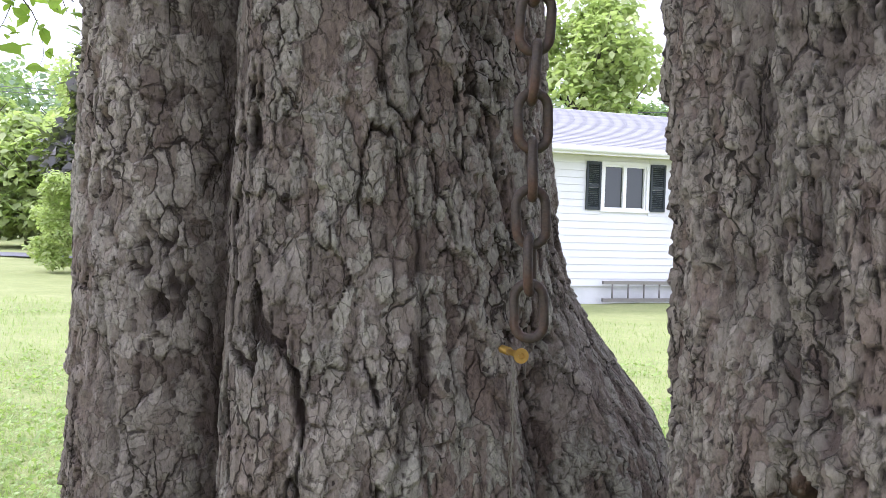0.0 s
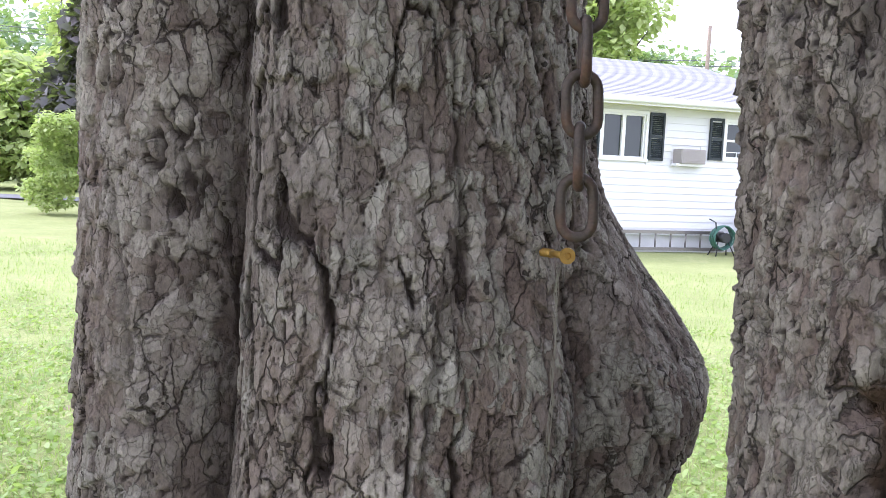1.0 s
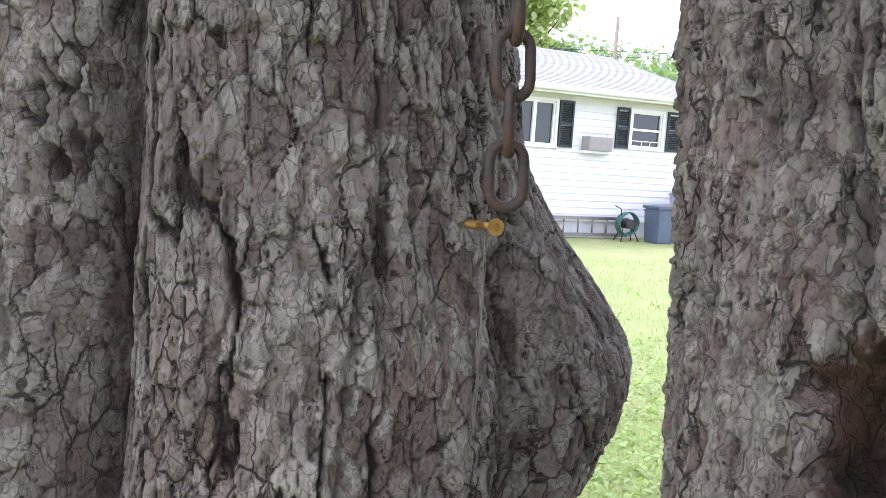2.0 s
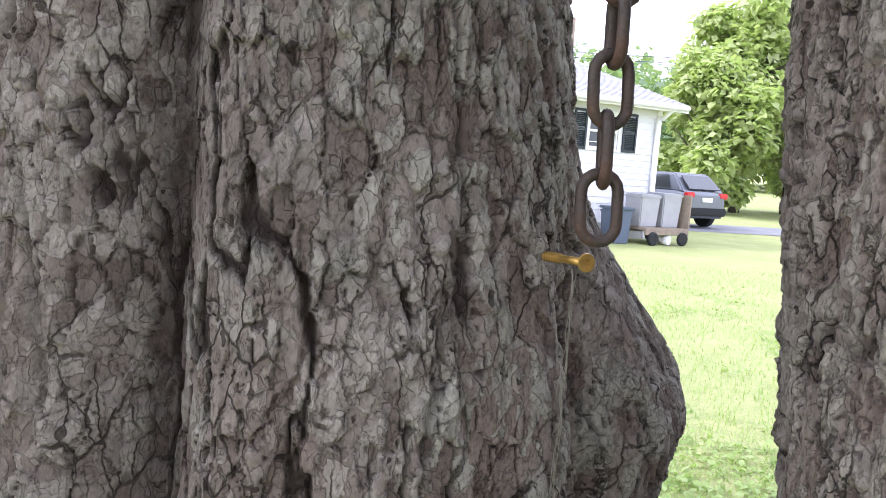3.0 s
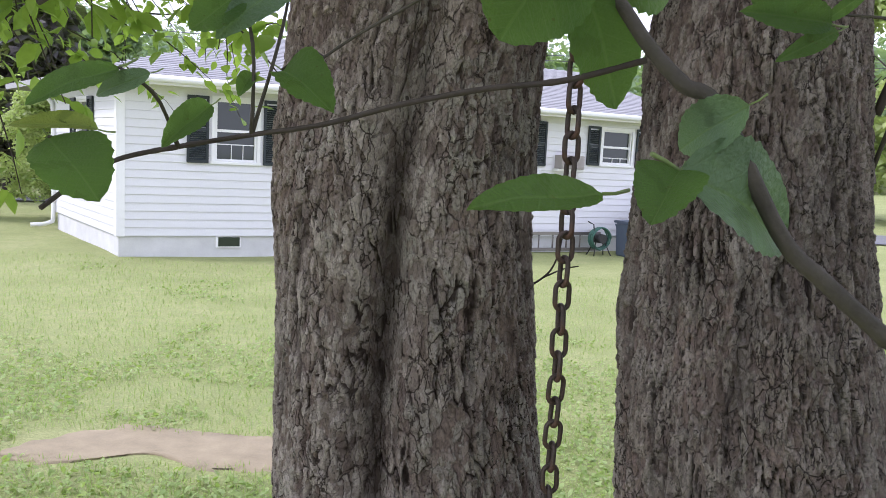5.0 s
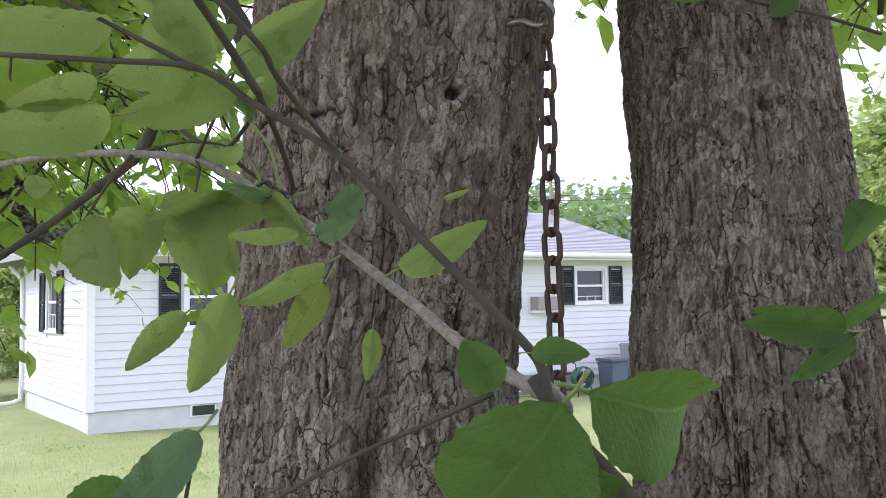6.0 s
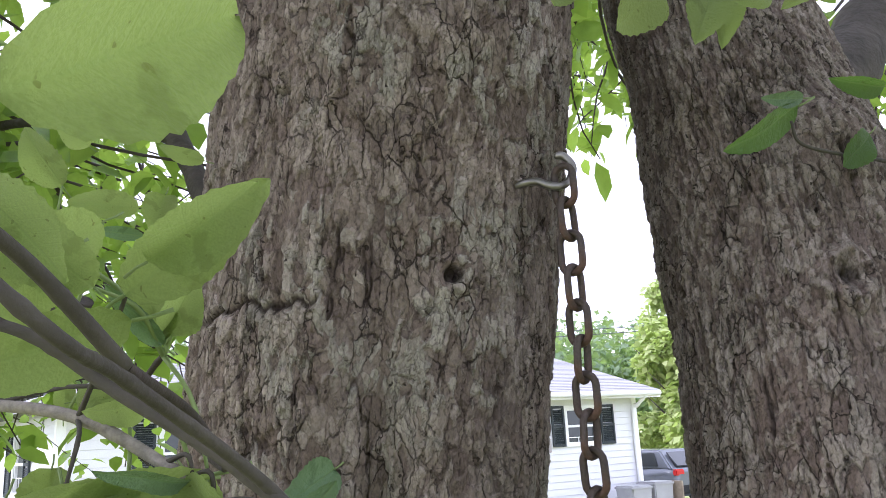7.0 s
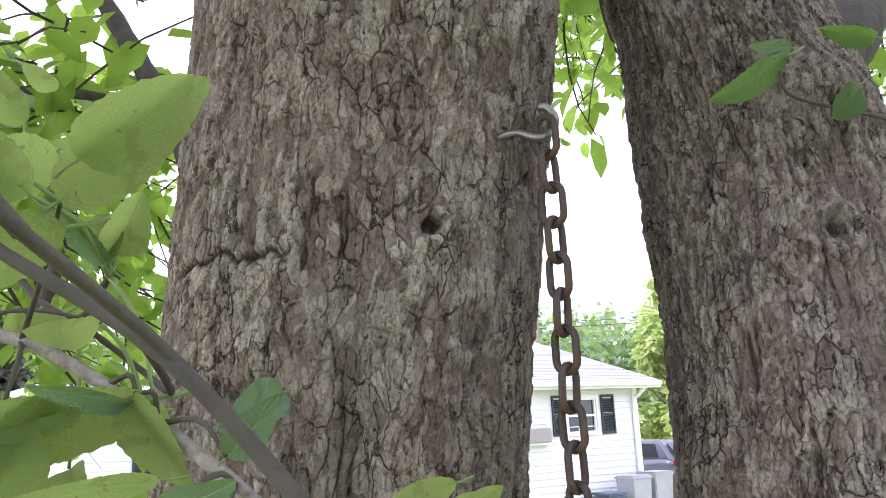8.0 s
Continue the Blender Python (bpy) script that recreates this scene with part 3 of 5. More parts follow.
def hang_chain():
    chain = thing("chain", "rusty steel chain hanging from a hook beside the trunk", "chain")
    mesh = link_mesh()
    top, foot = Vector((0.0645, 0.582, 2.164)), Vector((0.0735, 0.599, 1.3475))
    n = 34
    rng = random.Random(4)
    for k in range(n):
        f = k / (n - 1)
        p = top.lerp(foot, f)
        p.y -= 0.012 * math.sin(math.pi * f)
        turn = 50 * (1 - f) + rng.uniform(-9, 9)
        add("link", mesh, RUST, chain, pose(*p, rng.uniform(-3, 3), rng.uniform(-3, 3), turn + (90 if k % 2 == 0 else 0)))


hang_chain()
hook = thing("screw_hook", "bare steel screw hook driven into the trunk", "hook")
hook_path = curve_points([(0.012, 0.640, 2.168), (0.030, 0.603, 2.170), (0.045, 0.592, 2.171), (0.054, 0.586, 2.166), (0.062, 0.583, 2.164), (0.070, 0.586, 2.170), (0.074, 0.590, 2.181), (0.069, 0.593, 2.190), (0.062, 0.594, 2.191)], 40)
part("hook_bend", rod(bmesh.new(), hook_path, [0.0030] * 38 + [0.0026, 0.0018], 10), HOOK, hook, "")

screw = thing("wood_screw", "yellow zinc-plated screw standing proud of the bark", "screw")
head, root = Vector((0.0705, 0.598, 1.3235)), Vector((0.052, 0.650, 1.3205))
axis = (root - head).normalized()
turn = axis.to_track_quat("Z", "Y").to_matrix().to_4x4()


def screw_head():
    bm = bmesh.new()
    profile = ((0.0, 0.0012), (0.0016, 0.0012), (0.0018, 0.0), (0.0040, 0.0), (0.0042, 0.0007), (0.0022, 0.0036), (0.0018, 0.0044))
    rings = []
    for r, z in profile:
        rings.append([bm.verts.new((r * math.cos(a) * (1 - (0.25 if 0 < r < 0.0017 and k % 4 < 2 else 0)), r * math.sin(a) * (1 - (0.25 if 0 < r < 0.0017 and k % 4 < 2 else 0)), z)) for k, a in ((k, 2 * math.pi * k / 24) for k in range(24))])
    for a, b in zip(rings, rings[1:]):
        for k in range(24):
            bm.faces.new((a[k], b[k], b[(k + 1) % 24], a[(k + 1) % 24]))
    bmesh.ops.remove_doubles(bm, verts=bm.verts, dist=1e-6)
    return bm


part("screw_head", screw_head(), BRASS, screw, "", Matrix.Translation(head) @ turn)
thread = bmesh.new()
rod(thread, [(0, 0, z) for z in (0.003, 0.02, 0.055)], [0.0019, 0.0018, 0.0017], 12)
for k in range(7):
    z = 0.022 + 0.0022 * k
    rod(thread, [(0, 0, z), (0, 0, z + 0.0004), (0, 0, z + 0.0009)], [0.0017, 0.0024, 0.0017], 12)
part("shank", thread, BRASS, screw, "", Matrix.Translation(head) @ turn)

fibre = thing("dry_fibre", "pale dry fibres hanging under the screw", "fibre")
for no in range(5):
    rng = random.Random(no)
    pts = [(0.0665 + rng.uniform(-0.0015, 0.0015), 0.603 + 0.0006 * k + rng.uniform(-0.001, 0.001), 1.319 - 0.014 * k) for k in range(8 + no % 3)]
    part("strand", rod(bmesh.new(), pts, 0.00016, 5), STRAW, fibre)

# ---------------------------------------------------------------- the house

A, ALONG = Vector((-4.62, 12.03, 0.0)), Vector((0.909, 0.417, 0.0)).normalized()
INWARD = Vector((-ALONG.y, ALONG.x, 0))
HOUSE = Matrix(((ALONG.x, INWARD.x, 0, A.x), (ALONG.y, INWARD.y, 0, A.y), (0, 0, 1, 0), (0, 0, 0, 1)))
LENGTH, SILL_Z, EAVE_Z = 10.72, 0.31, 2.62
# openings in the long wall: from, to, low, high
NEAR_WIN, TRIPLE, FAR_WIN, AC_HOLE = (1.42, 2.08, 1.50, 2.46), (6.36, 7.22, 1.68, 2.47), (8.94, 9.66, 1.76, 2.43), (7.84, 8.36, 1.63, 1.89)
OPENINGS = [NEAR_WIN, TRIPLE, FAR_WIN, AC_HOLE]
END_DIR = Vector((-2.48, 3.5, 0)).normalized()
END_LOCAL = HOUSE.to_3x3().inverted() @ END_DIR
END_LENGTH = 4.25
house = thing("house", "single-storey white clapboard house with dark shutters", "house", HOUSE)


def end_frame():
    """The frame of the short end wall, whose x runs along it, away from the near corner, and whose y points into the house."""
    ex = END_LOCAL.normalized()
    ey = Vector((ex.y, -ex.x, 0))
    return Matrix(((ex.x, ey.x, 0, 0), (ex.y, ey.y, 0, 0), (0, 0, 1, 0), (0, 0, 0, 1)))


END = end_frame()


def siding(length, openings, m):
    """Lapped boards, cut round the openings, on a sheathing wall with real holes."""
    course = 0.127
    rows = int(math.ceil((EAVE_Z - SILL_Z) / course))
    made = {}
    for r in range(rows):
        z0 = SILL_Z + r * course
        z1 = min(z0 + course, EAVE_Z)
        cuts = sorted((a - 0.05, b + 0.05) for a, b, lo, hi in openings if lo - 0.05 < z1 - 0.03 and hi + 0.05 > z0 + 0.03)
        x, spans = 0.1, []
        for a, b in cuts:
            spans.append((x, a))
            x = b
        spans.append((x, length - 0.1))
        for a, b in spans:
            if b - a < 0.04:
                continue
            key = (round(b - a, 3), round(z1 - z0, 3))
            if key not in made:
                w, h = key
                verts = [(0, -0.004, h + 0.012), (w, -0.004, h + 0.012), (w, -0.020, 0.004), (0, -0.020, 0.004), (0, -0.018, 0), (w, -0.018, 0), (w, 0.0, 0), (0, 0.0, 0), (0, 0, h + 0.012), (w, 0, h + 0.012)]
                faces = [(3, 2, 1, 0), (4, 5, 2, 3), (7, 6, 5, 4), (0, 1, 9, 8), (0, 8, 7, 4, 3), (1, 2, 5, 6, 9), (8, 9, 6, 7)]
                made[key] = faces_mesh("siding_board", verts, faces)
            add("siding_board", made[key], SIDING, house, m @ Matrix.Translation((a, 0, z0)))
    xs = sorted({0.0, length, *[v for o in openings for v in o[:2]]})
    for a, b in zip(xs, xs[1:]):
        z = SILL_Z
        for o in sorted(openings, key=lambda o: o[2]):
            if o[0] <= a + 1e-6 and o[1] >= b - 1e-6:
                part("wall_panel", boxed(a, b, 0.003, 0.16, z, o[2]), SIDING, house, "", m)
                z = o[3]
        part("wall_panel", boxed(a, b, 0.003, 0.16, z, EAVE_Z + 0.05), SIDING, house, "", m)
    for x in (0.04, length - 0.04):
        part("corner_board", boxed(x - 0.06, x + 0.06, -0.028, 0.002, SILL_Z - 0.01, EAVE_Z, 0.004), TRIM, house, "", m)
    part("foundation", boxed(0.02, length - 0.02, 0.02, 0.22, -0.35, SILL_Z), CONCRETE, house, "painted concrete block foundation", m)


siding(LENGTH, OPENINGS, Matrix.Identity(4))
END_WINS = [(1.75, 2.45, 1.46, 2.4)]
siding(END_LENGTH, END_WINS, END)
part("back_wall", boxed(0.6, LENGTH, 7.9, 8.1, -0.3, EAVE_Z), SIDING, house)
part("far_wall", boxed(LENGTH - 0.15, LENGTH - 0.005, 0.0, 8.0, -0.3, EAVE_Z), SIDING, house)


def window(o, m, sashes=1, grid=False):
    a, b, lo, hi = o
    win = part("window", boxed(a - 0.055, b + 0.055, -0.03, -0.006, hi, hi + 0.055, 0.004), TRIM, house, "white framed sash window", m)
    part("window_sill", boxed(a - 0.07, b + 0.07, -0.05, 0.05, lo - 0.05, lo, 0.006), TRIM, win)
    for x0, x1 in ((a - 0.055, a), (b, b + 0.055)):
        part("casing", boxed(x0, x1, -0.03, -0.006, lo, hi, 0.004), TRIM, win)
    w = (b - a) / sashes
    for s in range(sashes):
        x0, x1 = a + s * w, a + (s + 1) * w
        fr = 0.035
        for q in ((x0, x0 + fr, lo, hi), (x1 - fr, x1, lo, hi), (x0 + fr, x1 - fr, lo, lo + fr), (x0 + fr, x1 - fr, hi - fr, hi)):
            part("window_frame", boxed(q[0], q[1], -0.002, 0.05, q[2], q[3], 0.003), TRIM, win)
        if not grid:
            mid = (lo + hi) / 2
            part("meeting_rail", boxed(x0 + fr, x1 - fr, 0.0, 0.045, mid - 0.022, mid + 0.022, 0.003), TRIM, win)
            if sashes == 1:
                q = lo + 0.3 * (mid - lo)
                part("muntin", boxed(x0 + fr, x1 - fr, 0.024, 0.036, mid - 0.22, mid - 0.205), TRIM, win)
                for xx in (x0 + (x1 - x0) * 0.4, x0 + (x1 - x0) * 0.68):
                    part("muntin", boxed(xx - 0.006, xx + 0.006, 0.024, 0.036, lo + fr, mid - 0.22), TRIM, win)
        part("pane", boxed(x0 + fr, x1 - fr, 0.046, 0.05, lo + fr, hi - fr), GLASS, win)
    return win


def shutter(x0, x1, lo, hi, m):
    """A louvred shutter beside a window."""
    frame_bm = boxed(x0, x0 + 0.04, -0.055, -0.022, lo, hi, 0.003)
    box(frame_bm, x1 - 0.04, x1, -0.055, -0.022, lo, hi, 0.003)
    for z0, z1 in ((lo, lo + 0.05), ((lo + hi) / 2 - 0.025, (lo + hi) / 2 + 0.025), (hi - 0.05, hi)):
        box(frame_bm, x0 + 0.04, x1 - 0.04, -0.055, -0.022, z0, z1)
    sh = part("shutter", frame_bm, SHUTTER, house, "dark louvred window shutter", m)
    mesh = faces_mesh("slat", [(0, -0.05, 0), (x1 - x0 - 0.08, -0.05, 0), (x1 - x0 - 0.08, -0.028, 0.026), (0, -0.028, 0.026), (0, -0.046, -0.004), (x1 - x0 - 0.08, -0.046, -0.004), (x1 - x0 - 0.08, -0.024, 0.022), (0, -0.024, 0.022)],
                      [(0, 1, 2, 3), (7, 6, 5, 4), (0, 4, 5, 1), (3, 2, 6, 7), (0, 3, 7, 4), (1, 5, 6, 2)])
    z = lo + 0.055
    while z < hi - 0.075:
        if abs(z + 0.012 - (lo + hi) / 2) > 0.035:
            add("slat", mesh, SHUTTER, sh, Matrix.Translation((x0 + 0.04, 0, z)))
        z += 0.034
    return sh


I4 = Matrix.Identity(4)
window(NEAR_WIN, I4)
window(TRIPLE, I4, 2, True)
window(FAR_WIN, I4)
for a, b, lo, hi in ((0.99, 1.32, 1.46, 2.5), (2.18, 2.5, 1.46, 2.5), (6.0, 6.29, 1.66, 2.51), (7.29, 7.6, 1.66, 2.51), (8.56, 8.86, 1.72, 2.49), (9.76, 10.1, 1.72, 2.49)):
    shutter(a, b, lo, hi, I4)
for o in END_WINS:
    window(o, END)
    shutter(o[0] - 0.42, o[0] - 0.08, 1.42, 2.44, END)
    shutter(o[1] + 0.08, o[1] + 0.42, 1.42, 2.44, END)

# basement window let into the foundation
bw = part("basement_window", boxed(1.46, 1.86, -0.004, 0.03, 0.12, 0.30, 0.004), TRIM, house, "small dark basement window")
part("pane", boxed(1.5, 1.84, -0.009, -0.005, 0.14, 0.29), GLASS, bw)

# roof
OVER = 0.38
RIDGE_Z, RIDGE_Y = 4.02, 4.0
DECK_Z = 2.74


def roof_deck():
    """Front and back slopes with a hipped near end and a gabled far end."""
    x0, x1, y0, y1 = -OVER, LENGTH + 0.34, -OVER, 8.3
    rx = 3.0
    v = [(x0, y0, DECK_Z), (x1, y0, DECK_Z), (x1, RIDGE_Y, RIDGE_Z), (rx, RIDGE_Y, RIDGE_Z), (x0 - 1.3, 5.6, DECK_Z - 0.0), (x1, y1, DECK_Z)]
    low = [(a, b, c - 0.10) for a, b, c in v]
    f = [(0, 1, 2, 3), (0, 3, 4), (3, 2, 5, 4)]
    f += [tuple(i + 6 for i in reversed(q)) for q in f]
    f += [(1, 0, 6, 7), (2, 1, 7, 8), (5, 2, 8, 11), (4, 5, 11, 10), (0, 4, 10, 6)]
    return faces_mesh("roof", v + low, f)


roof = add("roof", roof_deck(), SHINGLE, house, None, "low-pitched grey shingle roof")
part("fascia", boxed(-OVER - 0.01, LENGTH + 0.35, -OVER - 0.025, -OVER - 0.003, DECK_Z - 0.15, DECK_Z - 0.005, 0.004), TRIM, house)
part("soffit", boxed(-OVER, LENGTH + 0.33, -OVER, 0.15, EAVE_Z - 0.005, EAVE_Z + 0.02), SOFFIT, house, "pale yellow soffit")
gut = bmesh.new()
rod(gut, [(-OVER, -OVER - 0.07, DECK_Z - 0.06), (LENGTH + 0.3, -OVER - 0.07, DECK_Z - 0.06)], 0.055, 8)
part("gutter", gut, TRIM, house)
# courses of shingles on the front slope
slope = Vector((0, RIDGE_Y + OVER, RIDGE_Z - DECK_Z))
step = slope.normalized()
lift_n = Vector((0, -step.z, step.y))
count = int(slope.length / 0.145)
for r in range(count):
    f = r / count
    x0, x1 = -OVER + f * 3.3, LENGTH + 0.35
    pts = []
    for x in (x0, x1):
        b = Vector((x, -OVER, DECK_Z)) + step * (r * 0.145 - 0.01)
        pts += [b + lift_n * 0.003, b + lift_n * 0.013, b + step * 0.16 + lift_n * 0.004]
    mesh = faces_mesh("shingle_course", pts, [(0, 3, 4, 1), (1, 4, 5, 2), (0, 2, 5, 3), (0, 1, 2), (3, 5, 4)])
    add("shingle_course", mesh, SHINGLE, roof)

# downspout at the far end of the end wall
pipe = rod(bmesh.new(), curve_points([(END_LENGTH + 0.1, -0.25, 2.62), (END_LENGTH, -0.09, 2.4), (END_LENGTH - 0.05, -0.06, 2.2), (END_LENGTH - 0.05, -0.06, 0.35), (END_LENGTH - 0.02, -0.14, 0.1), (END_LENGTH, -0.45, 0.06)], 24), 0.04, 8)
part("downspout", pipe, TRIM, house, "", END)
pipe = rod(bmesh.new(), curve_points([(LENGTH - 0.05, -OVER - 0.07, 2.66), (LENGTH - 0.1, -0.2, 2.45), (LENGTH - 0.12, -0.07, 2.25), (LENGTH - 0.12, -0.07, 0.3)], 20), 0.04, 8)
part("downspout", pipe, TRIM, house)

# window air conditioner
ac = thing("air_conditioner", "taupe window air conditioner in the wall", "air conditioner", HOUSE)
part("casing", boxed(7.84, 8.36, -0.26, 0.1, 1.63, 1.89, 0.012), ACBODY, ac)
for k in range(9):
    part("louvre", boxed(7.88, 8.32, -0.268, -0.262, 1.655 + k * 0.025, 1.668 + k * 0.025), ACBODY, ac)
part("bracket", boxed(7.78, 8.42, -0.2, -0.022, 1.585, 1.628, 0.004), TRIM, ac)

# ---------------------------------------------------------------- leaves and branches


def leaf_shape(ratio, fold=0.22, curl=0.18, n=8, teeth=0.03, seed=0):
    """A pointed oval leaf of length 1 along x, folded at its midrib and bent down at its tip."""
    rng = random.Random(seed)
    verts, faces = [], []
    for k in range(n + 1):
        f = k / n
        w = 0.5 * ratio * math.sin(math.pi * f ** 0.88) ** 0.62 * (1.06 - 0.12 * f) if 0 < k < n else 0.004
        z = -curl * f * f + 0.02 * math.sin(7 * f + seed)
        wave = 0.05 * ratio * math.sin(9 * f + seed * 1.7)
        for side in (-1, -0.5, 0, 0.5, 1):
            t = teeth * ratio * (side * (0.3 if k % 2 else -0.3) + rng.uniform(-0.25, 0.25) if abs(side) == 1 and 0 < k < n else 0)
            verts.append((f, side * w + t, z + abs(side) * w * fold * 2 + (wave * abs(side) if abs(side) == 1 else 0)))
    for k in range(n):
        for q in range(4):
            a = 5 * k + q
            faces.append((a, a + 1, a + 6, a + 5))
    return verts, faces


LEAF_MESHES = {}


def leaf_mesh(ratio, kind, variant):
    key = (round(ratio * 10), kind, variant)
    if key not in LEAF_MESHES:
        v, f = leaf_shape(max(ratio, 0.25), 0.16 + 0.1 * variant, 0.1 + 0.12 * variant, 22, 0.045, variant * 5 + key[0])
        bm = bmesh.new()
        vs = [bm.verts.new(p) for p in v]
        for q in f:
            bm.faces.new([vs[i] for i in q]).smooth = True
        bmesh.ops.remove_doubles(bm, verts=bm.verts, dist=1e-5)
        mesh = bpy.data.meshes.new("leaf")
        bm.to_mesh(mesh)
        bm.free()
        mesh.materials.append((LEAF_NEAR, LEAF_PALE, LEAF_YELLOW, LEAF_BACKLIT)[kind])
        LEAF_MESHES[key] = mesh
    return LEAF_MESHES[key]


def leaf_frame(base, tip, toward, roll=0.0):
    """The pose and size of a leaf from base to tip whose face is turned to a point."""
    base, tip = Vector(base), Vector(tip)
    x = tip - base
    size = x.length
    x.normalize()
    z = Vector(toward) - base
    z = (z - x * z.dot(x)).normalized()
    y = z.cross(x)
    m = Matrix(((x.x, y.x, z.x, base.x), (x.y, y.y, z.y, base.y), (x.z, y.z, z.z, base.z), (0, 0, 0, 1)))
    return m @ pose(0, 0, 0, roll, 0, 0) @ Matrix.Diagonal((size, size, size, 1))


LEAF_NO = [0]


def put_leaves(rows, branch, toward=(-0.1, -0.2, 1.95)):
    for base, tip, ratio, kind in rows:
        LEAF_NO[0] += 1
        rng = random.Random(LEAF_NO[0])
        m = leaf_frame(base, tip, toward, rng.uniform(-22, 22))
        leaf = add("leaf", leaf_mesh(ratio, kind, LEAF_NO[0] % 3), None, branch, m)
        stalk = rod(bmesh.new(), [(0, 0, 0), (-0.1, 0.01, 0.01), (-0.22, 0.0, 0.03)], [0.012, 0.012, 0.014], 5)
        part("leaf_stalk", stalk, STALK, leaf)


def stem(name, ctrl, r0, r1, material, parent, knots=0.0, n=None):
    pts = curve_points(ctrl, n or 10 * len(ctrl))
    rng = random.Random(len(ctrl) * 7 + int(1000 * r0))
    m = len(pts)
    radii = [(r0 + (r1 - r0) * k / (m - 1)) * (1 + knots * rng.uniform(-0.5, 1.0) * (rng.random() < 0.25)) for k in range(m)]
    return part(name, rod(bmesh.new(), pts, radii, 8), material, parent)


FORK_LEAVES = [
    ((-0.006, 0.2, 1.888), (-0.038, 0.23, 1.833), 0.78, 0),
    ((0.007, 0.22, 1.889), (0.07, 0.25, 1.867), 0.62, 0),
    ((0.0, 0.21, 1.864), (0.027, 0.23, 1.805), 0.5, 0),
    ((-0.015, 0.21, 1.904), (0.002, 0.2, 1.905), 0.5, 0),
    ((-0.027, 0.22, 1.89), (-0.037, 0.22, 1.908), 0.8, 0),
    ((0.011, 0.19, 1.766), (-0.049, 0.15, 1.764), 0.3, 0),
    ((0.042, 0.18, 1.778), (0.114, 0.2, 1.751), 0.62, 1),
    ((0.07, 0.18, 1.808), (0.043, 0.2, 1.787), 0.6, 1),
    ((0.044, 0.18, 1.773), (0.029, 0.19, 1.776), 0.75, 0),
    ((0.042, 0.18, 1.778), (0.023, 0.15, 1.763), 0.8, 0),
]
LEFT_LEAVES = [
    ((-0.167, 0.18, 1.859), (-0.195, 0.14, 1.84), 0.3, 0),
    ((-0.165, 0.25, 1.856), (-0.185, 0.23, 1.835), 0.6, 0),
    ((-0.143, 0.27, 1.87), (-0.168, 0.23, 1.837), 0.35, 1),
    ((-0.147, 0.266, 1.82), (-0.119, 0.247, 1.807), 0.75, 0),
    ((-0.206, 0.195, 1.811), (-0.232, 0.164, 1.795), 0.36, 0),
    ((-0.192, 0.195, 1.809), (-0.218, 0.194, 1.799), 0.35, 1),
    ((-0.176, 0.235, 1.798), (-0.192, 0.215, 1.782), 0.5, 0),
    ((-0.232, 0.184, 1.779), (-0.206, 0.175, 1.755), 0.95, 0),
    ((-0.16, 0.256, 1.817), (-0.165, 0.246, 1.806), 0.6, 0),
    ((-0.211, 0.185, 1.783), (-0.235, 0.164, 1.789), 0.3, 2),
]
UPPER_LEAVES = [
    ((-0.136, 0.3, 1.927), (-0.147, 0.28, 1.886), 0.42, 0),
    ((-0.161, 0.32, 1.918), (-0.181, 0.3, 1.896), 0.4, 0),
    ((-0.207, 0.42, 1.978), (-0.215, 0.4, 1.943), 0.75, 0),
    ((-0.248, 0.42, 1.97), (-0.222, 0.4, 1.934), 0.75, 0),
    ((-0.178, 0.4, 1.979), (-0.165, 0.38, 1.933), 0.65, 0),
    ((-0.15, 0.4, 1.981), (-0.189, 0.38, 1.975), 0.34, 0),
    ((-0.095, 0.31, 1.931), (-0.109, 0.29, 1.904), 0.42, 2),
    ((-0.095, 0.31, 1.94), (-0.126, 0.29, 1.92), 0.32, 0),
    ((-0.059, 0.3, 1.937), (-0.028, 0.27, 1.949), 0.3, 0),
    ((-0.098, 0.31, 1.953), (-0.08, 0.29, 1.958), 0.42, 1),
    ((-0.072, 0.29, 1.91), (-0.073, 0.28, 1.89), 0.35, 0),
]
MORE_UPPER_LEAVES = [
    ((-0.189, 0.3, 2.052), (-0.238, 0.28, 2.038), 0.45, 0),
    ((-0.176, 0.32, 2.041), (-0.157, 0.31, 2.064), 0.75, 0),
    ((-0.203, 0.32, 2.03), (-0.233, 0.3, 2.012), 0.35, 0),
    ((-0.2, 0.33, 2.015), (-0.248, 0.3, 1.996), 0.36, 0),
    ((-0.144, 0.36, 2.036), (-0.198, 0.34, 2.015), 0.36, 0),
    ((-0.134, 0.34, 2.051), (-0.099, 0.32, 2.065), 0.5, 0),
    ((-0.282, 0.46, 2.0), (-0.302, 0.46, 1.998), 0.8, 0),
    ((-0.193, 0.45, 2.016), (-0.171, 0.44, 2.016), 0.6, 0),
]
